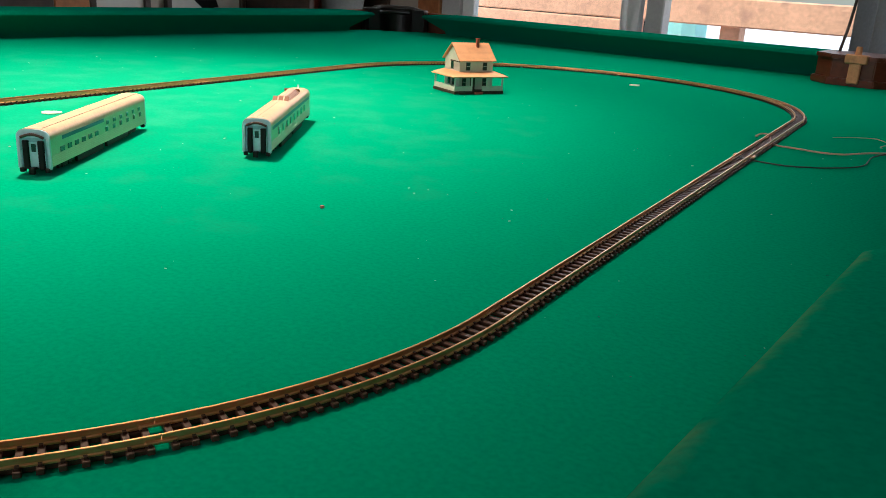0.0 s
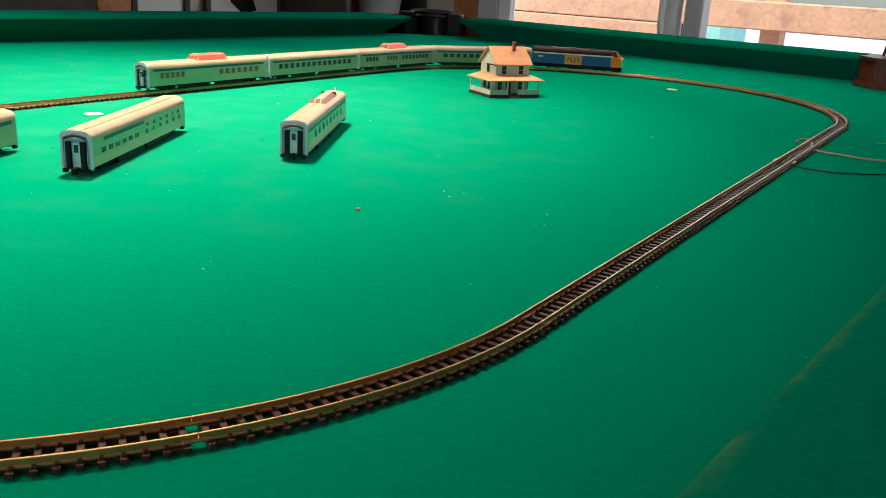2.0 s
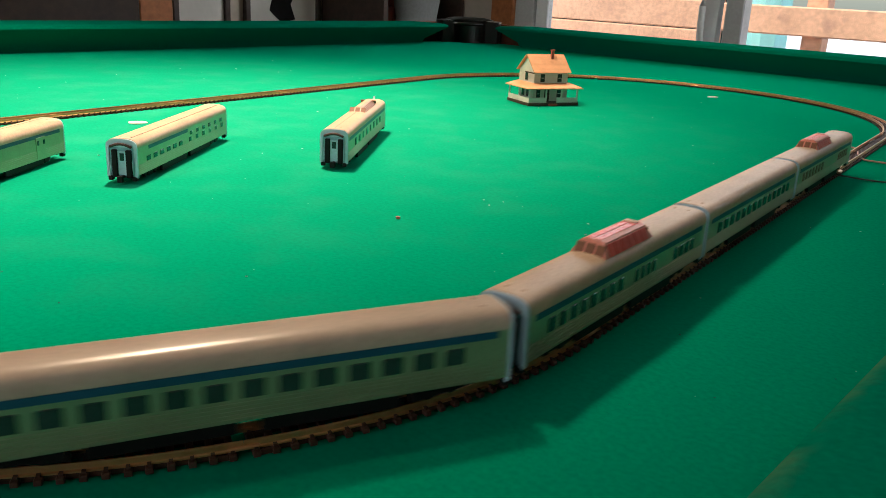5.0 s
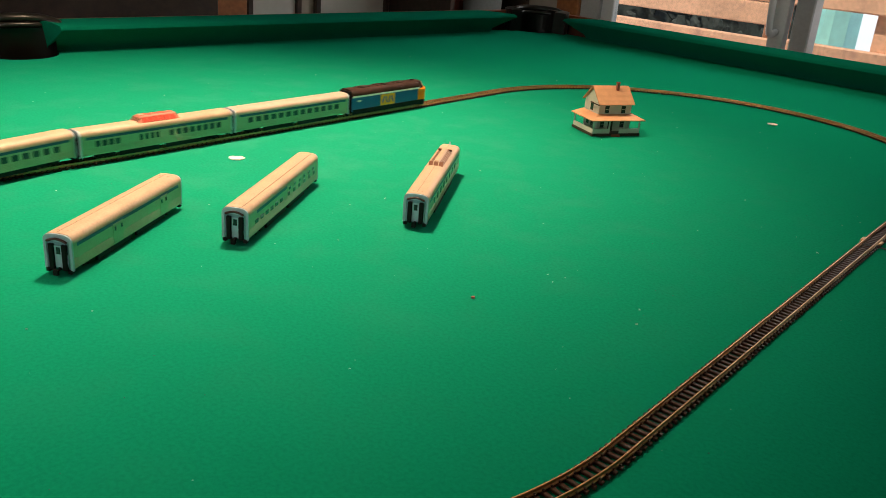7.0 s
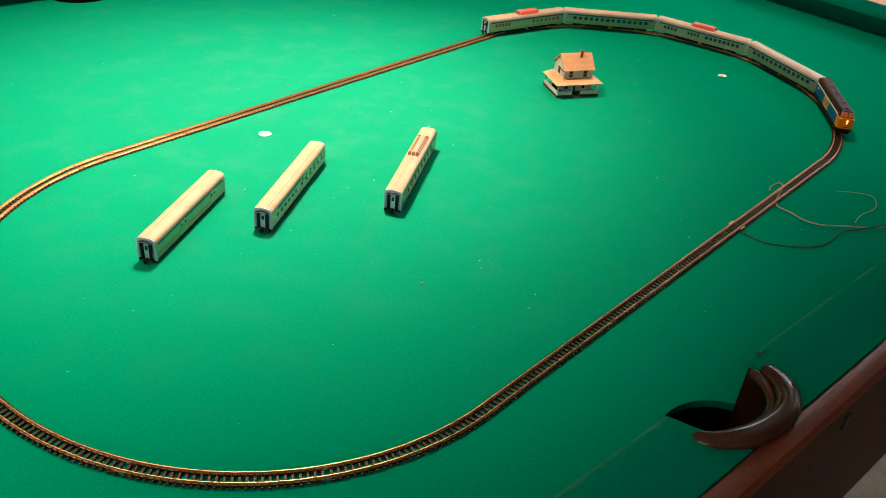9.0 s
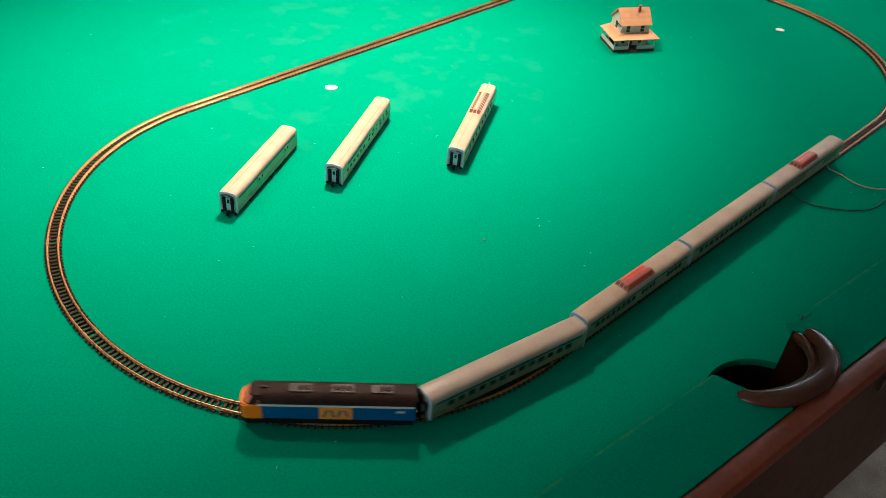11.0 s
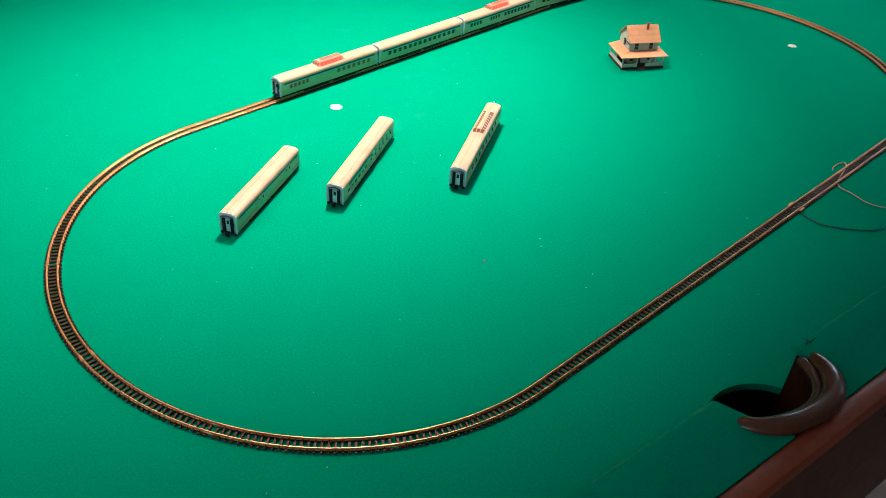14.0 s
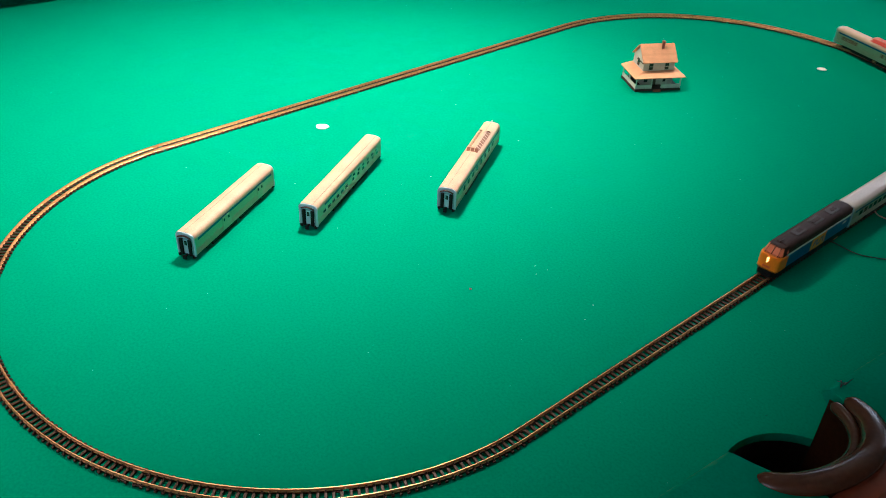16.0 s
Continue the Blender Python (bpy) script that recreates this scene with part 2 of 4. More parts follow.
def box(bm, x0, x1, y0, y1, z0, z1, bevel=0.0, seg=1):
    r = bmesh.ops.create_cube(bm, size=1, matrix=Matrix.Translation(((x0 + x1) / 2, (y0 + y1) / 2, (z0 + z1) / 2)) @ Matrix.Diagonal((x1 - x0, y1 - y0, z1 - z0, 1)))
    if bevel:
        edges = {e for v in r["verts"] for e in v.link_edges}
        bmesh.ops.bevel(bm, geom=list(edges), offset=bevel, segments=seg, affect="EDGES", profile=0.5)
    return bm


def boxes(*rows, bevel=0.0, seg=1):
    bm = bmesh.new()
    for r in rows:
        box(bm, *r, bevel=bevel, seg=seg)
    return bm


def drum(bm, r, z0, z1, m=None, seg=20, r2=None):
    bmesh.ops.create_cone(bm, cap_ends=True, segments=seg, radius1=r, radius2=r if r2 is None else r2, depth=z1 - z0,
                          matrix=(m or Matrix()) @ Matrix.Translation((0, 0, (z0 + z1) / 2)))
    return bm


def prism(bm, outline, x0, x1, inset=0.0):
    """Extrudes an outline of (y, z) along x."""
    a = [bm.verts.new((x0, y, z)) for y, z in outline]
    b = [bm.verts.new((x1, y, z)) for y, z in outline]
    n = len(outline)
    for i in range(n):
        bm.faces.new((a[i], a[(i + 1) % n], b[(i + 1) % n], b[i]))
    bm.faces.new(a[::-1])
    bm.faces.new(b)
    return bm


def slab(bm, outline, z0, z1):
    """Extrudes an outline of (x, y) from z0 up to z1."""
    a = [bm.verts.new((x, y, z0)) for x, y in outline]
    b = [bm.verts.new((x, y, z1)) for x, y in outline]
    n = len(outline)
    for i in range(n):
        bm.faces.new((a[i], a[(i + 1) % n], b[(i + 1) % n], b[i]))
    bm.faces.new(a[::-1])
    bm.faces.new(b)
    return bm


def tube(bm, points, r, seg=8, scale_y=1.0):
    """A round bar along points."""
    rings = []
    pts = [Vector(p) for p in points]
    for i, p in enumerate(pts):
        d = (pts[min(i + 1, len(pts) - 1)] - pts[max(i - 1, 0)]).normalized()
        side = d.cross(Vector((0, 0, 1)))
        side = side.normalized() if side.length > 1e-4 else Vector((1, 0, 0))
        up = side.cross(d)
        rr = r[i] if isinstance(r, (list, tuple)) else r
        rings.append([bm.verts.new(p + rr * (math.cos(a) * side + scale_y * math.sin(a) * up)) for a in [2 * math.pi * k / seg for k in range(seg)]])
    for a, b in zip(rings, rings[1:]):
        for k in range(seg):
            bm.faces.new((a[k], a[(k + 1) % seg], b[(k + 1) % seg], b[k]))
    bm.faces.new(rings[0][::-1])
    bm.faces.new(rings[-1])
    return bm


def smooth_line(points, steps=8):
    """A Catmull-Rom line through points."""
    p = [Vector(points[0])] + [Vector(q) for q in points] + [Vector(points[-1])]
    out = []
    for i in range(1, len(p) - 2):
        for k in range(steps):
            t = k / steps
            a, b, c, d = p[i - 1:i + 3]
            out.append(0.5 * ((2 * b) + (c - a) * t + (2 * a - 5 * b + 4 * c - d) * t * t + (3 * b - a - 3 * c + d) * t ** 3))
    return out + [p[-2]]


def empty(name, m=None):
    ob = new(name)
    ob.empty_display_size = 0.01
    if m is not None:
        ob.matrix_basis = m
    return ob


# ---- the billiard table: its own frame, u across, v along ----
TABLE = pose(0, 0, 0, 0, 0, -7.5)
UL, UR, VN, VF = -0.733, 0.398, -1.219, 0.893
VM = -0.163
POCKET_R = 0.052
TEAR_U, TEAR_V = 0.4050, -0.1050


def bed_outline():
    """The cloth's edge with round cuts for six pockets."""
    pts = []
    lip = 0.055
    def arc(cx, cy, r, a0, a1, n=14):
        return [(cx + r * math.cos(radians(a0 + (a1 - a0) * i / n)), cy + r * math.sin(radians(a0 + (a1 - a0) * i / n))) for i in range(n + 1)]
    x0, x1, y0, y1 = UL - lip, UR + lip, VN - lip, VF + lip
    pts += arc(x1, y0, 0.085, 180, 90)
    pts += arc(x1 - 0.019, VM - 0.006, POCKET_R + 0.0015, -69, -291, 26)
    pts += arc(x1, y1, 0.085, -90, -180)
    pts += arc(x0, y1, 0.085, 0, -90)
    pts += arc(x0 + 0.019, VM, POCKET_R, 113, -113, 26)
    pts += arc(x0, y0, 0.085, 90, 0)
    return pts


def cushion(name, length, mat, table, m, left_cut=0.5, right_cut=0.9):
    """One cushion: nose along its local y from 0 to length, body towards +x, ends mitred."""
    section = [(0.0, 0.0335), (0.0015, 0.0368), (0.005, 0.0388), (0.022, 0.0405), (0.052, 0.0418), (0.0585, 0.0412), (0.0585, 0.0), (0.036, 0.0), (0.033, 0.008), (0.003, 0.0305)]
    bm = bmesh.new()
    n = 40
    rings = []
    for i in range(n + 1):
        t = i / n
        ring = []
        for x, z in section:
            a, b = left_cut * x + 0.006 * (1 - math.exp(-x / 0.01)), length - right_cut * x - 0.006 * (1 - math.exp(-x / 0.01))
            ring.append(bm.verts.new((x, a + (b - a) * t, z)))
        rings.append(ring)
    k = len(section)
    for a, b in zip(rings, rings[1:]):
        for i in range(k):
            bm.faces.new((a[i], a[(i + 1) % k], b[(i + 1) % k], b[i]))
    bm.faces.new(rings[0][::-1])
    bm.faces.new(rings[-1])
    return part(name, bm, mat, table, m=m, smooth=True)


def billiard_table():
    t = tagged(empty("billiard_table", TABLE), "billiard table with green cloth, mahogany rails and brown pockets", "pool table")
    bm = bmesh.new()
    outline = bed_outline()
    slab(bm, outline, -0.026, 0.0)
    rim = [e for e in bm.edges if all(v.co.z > -0.001 for v in e.verts) and min(abs(v.co.y - VM) for v in e.verts) < 0.06]
    bmesh.ops.bevel(bm, geom=rim, offset=0.0060, segments=5, affect="EDGES")
    bmesh.ops.triangulate(bm, faces=bm.faces)
    part("cloth_bed", bm, FELT, t, "green cloth stretched over the slate, chalky, lamp glare tinted in mid-bed")
    g = 0.049
    up, down = VM + g - 0.002, VM - g - 0.004
    cushion("cushion", VF - 0.068 - up, WORN, t, pose(UR, up, 0), -0.40, 0.95)
    cushion("cushion", down - (VN + 0.068), WORN, t, pose(UR, VN + 0.068, 0), 0.95, -0.40)
    cushion("cushion", VF - 0.068 - up, SHADED_CUSHION, t, pose(UL, VF - 0.068, 0, 0, 0, 180), 0.95, -0.40)
    cushion("cushion", down - (VN + 0.068), SHADED_CUSHION, t, pose(UL, down, 0, 0, 0, 180), -0.40, 0.95)
    cushion("cushion", UR - UL - 0.136, SHADED_CUSHION, t, pose(UR - 0.068, VF, 0, 0, 0, 90), 0.95, 0.95)
    cushion("cushion", UR - UL - 0.136, SHADED_CUSHION, t, pose(UL + 0.068, VN, 0, 0, 0, -90), 0.95, 0.95)
    # wooden rails: a rounded cap with an apron below
    cap = [(0.0590, 0.0300), (0.0590, 0.0392), (0.0610, 0.0404), (0.0690, 0.0402), (0.0735, 0.0386), (0.0756, 0.0345), (0.0760, 0.0300)]
    apron = [(0.0640, -0.130), (0.0640, 0.0298), (0.0752, 0.0298), (0.0840, -0.120), (0.0825, -0.130)]
    def rail(length, m):
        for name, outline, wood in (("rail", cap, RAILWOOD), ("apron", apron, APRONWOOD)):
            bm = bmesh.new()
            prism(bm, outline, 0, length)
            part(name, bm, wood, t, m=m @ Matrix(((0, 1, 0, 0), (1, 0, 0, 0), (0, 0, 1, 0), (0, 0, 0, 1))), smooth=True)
    w = 0.0590
    rail(VF - VN + 2 * w - 0.002, pose(UR, VN - w + 0.001, 0))
    rail(VF - VN + 2 * w - 0.002, pose(UL, VF + w - 0.001, 0, 0, 0, 180))
    rail(UR - UL + 0.158, pose(UR + 0.079, VF, 0, 0, 0, 90))
    rail(UR - UL + 0.158, pose(UL - 0.079, VN, 0, 0, 0, -90))
    # pockets: a horseshoe lip over a dark cup
    def pocket(u, v, turn, mat, spread=1.0):
        p = empty("pocket", pose(u, v, 0, 0, 0, turn))
        p.parent = t
        bm = bmesh.new()
        ring = []
        for i in range(41):
            a = radians(-80 + 166 * i / 40)
            ring.append((0.0438 * max(math.cos(a), 0) ** (0.72 if a < 0 else 1.0), (0.0570 if a < 0 else 0.0490) * math.sin(a) * spread, 0.0405 + 0.004 * math.cos(a) - 0.003 * math.sin(a) ** 8))
        fat = [(0.0062 + 0.0024 * min(1, min(i, 40 - i) / 10)) * math.sqrt(1 - (1 - min(1, (min(i, 40 - i) + 0.15) / 2.2)) ** 2) for i in range(41)]
        tube(bm, ring, fat, 14, 0.75)
        part("pocket_lip", bm, mat, p, smooth=True)
        bm = bmesh.new()
        inner = []
        for i in range(41):
            a = radians(-50 + 140 * i / 40)
            inner.append((0.0345 * max(math.cos(a), 0) ** (0.72 if a < 0 else 1.0) + min(math.cos(a), 0) * 0.0345, (0.0465 if a < 0 else 0.0395) * math.sin(a) * spread, 0.036))
        tube(bm, inner, [0.0042 * math.sqrt(1 - (1 - min(1, (min(i, 40 - i) + 0.2) / 2)) ** 2) for i in range(41)], 10)
        part("inner_lip", bm, mat, p, smooth=True)
        bm = bmesh.new()
        rows = []
        for z, k in ((0.038, 1.0), (0.0, 1.0), (-0.04, 0.95), (-0.09, 0.85)):
            rows.append([bm.verts.new((0.0385 * k * math.cos(radians(-78 + 172 * i / 24)), (0.048 if i < 11 else 0.0405) * k * spread * math.sin(radians(-78 + 172 * i / 24)), z)) for i in range(25)])
        for a, b in zip(rows, rows[1:]):
            for i in range(24):
                bm.faces.new((a[i], a[i + 1], b[i + 1], b[i]))
        bmesh.ops.solidify(bm, geom=bm.faces[:], thickness=0.002)
        part("pocket_liner", bm, mat, p, smooth=True)
        if spread == 1:
            part("pocket_bridge", boxes((0.0415, 0.0498, -0.078, 0.078, -0.05, 0.0365), bevel=0.001), mat, p)
        bm = bmesh.new()
        drum(bm, 0.056, -0.14, -0.09)
        part("pocket_net", bm, BLACKPOCKET, p)
        # black sheet over the green hole wall, painting the shade inside it
        bm = bmesh.new()
        rows = []
        for z in (-0.007, -0.10):
            rows.append([bm.verts.new((0.024 + 0.0530 * math.cos(2 * math.pi * i / 48), -0.006 * (spread == 1) + 0.0530 * math.sin(2 * math.pi * i / 48), z)) for i in range(48)])
        for i in range(8, 40):
            bm.faces.new((rows[0][i], rows[0][i + 1], rows[1][i + 1], rows[1][i]))
        part("drop_shade", bm, BLACKPOCKET, p)
        if spread > 1:
            # moulded casting that fills the corner between the cushion ends
            bm = bmesh.new()
            n = 28
            arc = [radians(-125 + 250 * i / n) for i in range(n + 1)]
            slab(bm, [(0.068 * math.cos(a), 0.070 * math.sin(a)) for a in arc] + [(0.0395 * math.cos(a), 0.0415 * math.sin(a)) for a in reversed(arc)], 0.0006, 0.0445)
            bmesh.ops.triangulate(bm, faces=bm.faces)
            part("corner_casting", bm, mat, p)
    pocket(UR + 0.012, VM, 0, POCKET)
    pocket(UL - 0.012, VM, 180, BLACKPOCKET)
    for u, v, a in ((UR + 0.018, VF + 0.018, 45), (UL - 0.018, VF + 0.018, 135), (UL - 0.018, VN - 0.018, 225), (UR + 0.018, VN - 0.018, 315)):
        pocket(u, v, a, BLACKPOCKET, 1.05)
    # a torn tuft of cloth where the cushion meets the side pocket
    rng = random.Random(5)
    bm = bmesh.new()
    for k in range(5):
        x, y = TEAR_U + rng.uniform(-0.001, 0.001), TEAR_V + rng.uniform(-0.0035, 0.0035)
        tube(bm, [(x, y, 0.0385), (x + rng.uniform(-0.002, 0.002), y + rng.uniform(-0.003, 0.003), 0.0425), (x + rng.uniform(-0.004, 0.004), y + rng.uniform(-0.006, 0.006), 0.0440)], [0.0006, 0.0004, 0.00015], 6)
    part("torn_tuft", bm, DARKWIRE, t, "dark torn tuft of cushion cloth")
    for u in (UL + 0.17, UR - 0.17):
        for v in (VN + 0.15, VF - 0.15):
            bm = boxes((u - 0.055, u + 0.055, v - 0.055, v + 0.055, -0.80, -0.027), bevel=0.01)
            part("leg", bm, RAILWOOD, t)
    bm = boxes((UR + 0.0755, UR + 0.0785, -0.091, -0.083, 0.008, 0.022), bevel=0.0006)
    part("rail_bolt_cover", bm, GREYDET, t)
    return t


billiard_table()


# ---- the track: an oval of sectional track ----
N_START, N_END = Vector((0.2565, -0.318)), Vector((0.2795, 0.312))
F_START, F_END = Vector((-0.2668, -0.318)), Vector((-0.2555, 0.312))
FAR_DEPTH, NEAR_DEPTH = 0.267, 0.2505
NEAR_SKEW = 0.0017  # the sections of the near bend lie a little out of true
RAIL_TOP = 0.0040


def oval(n=400):
    """The centre line, as the train runs it: up the far straight, round, down the near one, round."""
    pts = [F_START.lerp(F_END, i / n) for i in range(n)]
    for a, b, depth in ((F_END, N_END, FAR_DEPTH), (N_START, F_START, NEAR_DEPTH)):
        mid, half = (a + b) / 2, (a - b) / 2
        out = Vector((half.y, -half.x)).normalized() * depth
        bend = []
        for i in range(n):
            c, d = math.cos(math.pi * i / n), math.sin(math.pi * i / n)
            away = half.normalized() * c + out.normalized() * d
            bend.append(mid + half * c + out * d - away * (NEAR_SKEW * 2 * c * d if b is F_START else 0))
        if a is F_END:
            pts += bend + [N_END.lerp(N_START, i / n) for i in range(n)]
        else:
            pts += bend
    return pts


LINE = np.array([tuple(p) for p in oval()])
STEPS = np.concatenate([[0], np.cumsum(np.linalg.norm(np.roll(LINE, -1, 0) - LINE, axis=1))])
LAP = float(STEPS[-1])
RING = np.vstack([LINE, LINE[:1]])


def along(s):
    s = s % LAP
    return Vector((float(np.interp(s, STEPS, RING[:, 0])), float(np.interp(s, STEPS, RING[:, 1]))))


def heading(s, d=0.003):
    w = along(s + d) - along(s - d)
    return math.degrees(math.atan2(w.y, w.x))


def tie_mesh():
    bm = boxes((-0.0010, 0.0010, -0.0074, 0.0074, 0.0, 0.0016), bevel=0.0002)
    for y in (-0.0056, -0.0034, 0.0034, 0.0056):
        box(bm, -0.0005, 0.0005, y - 0.0006, y + 0.0006, 0.0015, 0.0023)
    me = bpy.data.meshes.new("tie")
    bm.to_mesh(me)
    bm.free()
    me.materials.append(TIE)
    return me


def link_mesh():
    bm = boxes((-0.0026, 0.0026, -0.0006, 0.0006, 0.0, 0.0014), bevel=0.0002)
    me = bpy.data.meshes.new("tie_link")
    bm.to_mesh(me)
    bm.free()
    me.materials.append(TIE)
    return me


def joiner_mesh():
    bm = boxes((-0.0042, 0.0042, -0.0013, 0.0013, 0.0014, 0.0024), bevel=0.0003)
    me = bpy.data.meshes.new("rail_joiner")
    bm.to_mesh(me)
    bm.free()
    me.materials.append(STEEL)
    return me


def track():
    tie, link, joiner = tie_mesh(), link_mesh(), joiner_mesh()
    profile = [(-0.0009, 0.0), (0.0009, 0.0), (0.0009, 0.0004), (0.0003, 0.0007), (0.0003, 0.0016), (0.00038, 0.0018), (0.00038, 0.0023), (0.0003, 0.0024), (-0.0003, 0.0024), (-0.00038, 0.0023), (-0.00038, 0.0018), (-0.0003, 0.0016), (-0.0003, 0.0007), (-0.0009, 0.0004)]
    legs = [float(STEPS[i]) for i in (0, 400, 800, 1200)] + [LAP]
    rng = random.Random(4)
    for leg, (a, b) in enumerate(zip(legs, legs[1:])):
        count = 6 if leg % 2 else 5
        for k in range(count):
            s0, s1 = a + (b - a) * k / count, a + (b - a) * (k + 1) / count
            mid = along((s0 + s1) / 2)
            base = pose(mid.x, mid.y, 0.0003, 0, 0, heading((s0 + s1) / 2))
            sec = tagged(empty("track_section", base), ("curved" if leg % 2 else "straight") + " model track section with brass rails on brown sleepers", "model track", "track sections of the oval")
            back = base.inverted()
            for side in (-1, 1):
                bm = bmesh.new()
                rings = []
                steps = 18 if leg % 2 else 2
                for i in range(steps + 1):
                    s = s0 + 0.0001 + (s1 - s0 - 0.0002) * i / steps
                    p, h = along(s), radians(heading(s))
                    right = Vector((math.sin(h), -math.cos(h)))
                    ring = []
                    for y, z in profile:
                        q = p + right * (side * 0.0045 + y)
                        ring.append(bm.verts.new(back @ Vector((q.x, q.y, 0.0019 + z))))
                    rings.append(ring)
                n = len(profile)
                for r0, r1 in zip(rings, rings[1:]):
                    for i in range(n):
                        bm.faces.new((r0[i], r0[(i + 1) % n], r1[(i + 1) % n], r1[i]))
                bm.faces.new(rings[0])
                bm.faces.new(rings[-1][::-1])
                part("rail", bm, STEEL, sec)
                # moulded web that joins the sleepers under the rail
                bm = bmesh.new()
                rings = []
                for i in range(steps + 1):
                    s = s0 + 0.0050 + (s1 - s0 - 0.0100) * i / steps
                    p, h = along(s), radians(heading(s))
                    right = Vector((math.sin(h), -math.cos(h)))
                    rings.append([bm.verts.new(back @ Vector((*(p + right * (side * 0.0045 + y)), z))) for y, z in ((-0.0008, 0.0004), (0.0008, 0.0004), (0.0008, 0.0018), (-0.0008, 0.0018))])
                for r0, r1 in zip(rings, rings[1:]):
                    for i in range(4):
                        bm.faces.new((r0[i], r0[(i + 1) % 4], r1[(i + 1) % 4], r1[i]))
                bm.faces.new(rings[0])
                bm.faces.new(rings[-1][::-1])
                part("sleeper_web", bm, TIE, sec)
                p, h = along(s1), heading(s1)
                right = Vector((math.sin(radians(h)), -math.cos(radians(h))))
                q = p + right * side * 0.0045
                shared("rail_joiner", joiner, sec, back @ pose(q.x, q.y, 0.0006, 0, 0, h))
            ties = max(2, round((s1 - s0 - 0.006) / 0.0050))
            for i in range(ties + 1):
                s = s0 + 0.0029 + (s1 - s0 - 0.0058) * i / ties
                p = along(s)
                shared("tie", tie, sec, back @ pose(p.x, p.y, 0.0003, 0, 0, heading(s) + rng.uniform(-0.6, 0.6)))
            if leg == 2:
                # copper clips where the feeder wires join the rails
                q = a + (b - a) * (N_END.y - 0.080) / (N_END.y - N_START.y)
                if s0 <= q < s1:
                    p, h = along(q), heading(q)
                    for side in (-1, 1):
                        part("terminal_clip", boxes((-0.004, 0.004, side * 0.0066 - 0.0012, side * 0.0066 + 0.0012, 0.0014, 0.0030), bevel=0.0004), STEEL, sec, "copper terminal clip", m=back @ pose(p.x, p.y, 0.0003, 0, 0, h))
            for s in (s0 + 0.0053, s1 - 0.0053):
                p, h = along(s), heading(s)
                for off in (-0.0060, -0.0031, 0.0031, 0.0060):
                    right = Vector((math.sin(radians(h)), -math.cos(radians(h))))
                    q = p + right * off
                    shared("tie_link", link, sec, back @ pose(q.x, q.y, 0.0003, 0, 0, h))


track()


# ---- rolling stock: x forward, origin under the middle of the car at wheel level ----
def bogie(parent, x, name="bogie", wheel=0.0026, base=0.0085):
    b = empty(name, pose(x, 0, 0))
    b.parent = parent
    bm = boxes((-0.0095, 0.0095, 0.0052, 0.0068, 0.0014, 0.0042), (-0.0095, 0.0095, -0.0068, -0.0052, 0.0014, 0.0042), (-0.003, 0.003, -0.0068, 0.0068, 0.002, 0.0052), bevel=0.0003)
    for sx in (-1, 1):
        for sy in (-1, 1):
            box(bm, sx * base / 2 - 0.0016, sx * base / 2 + 0.0016, sy * 0.0068 - 0.0005, sy * 0.0068 + 0.0005, 0.0012, 0.0038, bevel=0.0002)
    part("bogie_frame", bm, BLACK, b)
    for sx in (-1, 1):
        bm = bmesh.new()
        turn = pose(0, 0, 0, 90)
        for sy in (-1, 1):
            drum(bm, wheel, sy * 0.0042 - 0.0006, sy * 0.0042 + 0.0006, turn, 16)
        drum(bm, 0.0006, -0.0042, 0.0042, turn, 8)
        part("wheelset", bm, GREYDET, b, m=pose(sx * base / 2, 0, wheel))
    return b


def shell_outline(w, z0, side, top, n=14):
    """Half-round roofed cross-section of a passenger car."""
    pts = [(-w, z0), (w, z0), (w, side)]
    for i in range(1, n):
        a = math.pi * i / n
        c, s = math.cos(a), math.sin(a)
        pts.append((w * (abs(c) ** 0.60) * (1 if c > 0 else -1), side + (top - side) * s ** 0.86))
    pts.append((-w, side))
    return pts


W, SIDE, TOP, FLOOR = 0.0092, 0.0205, 0.0260, 0.0048


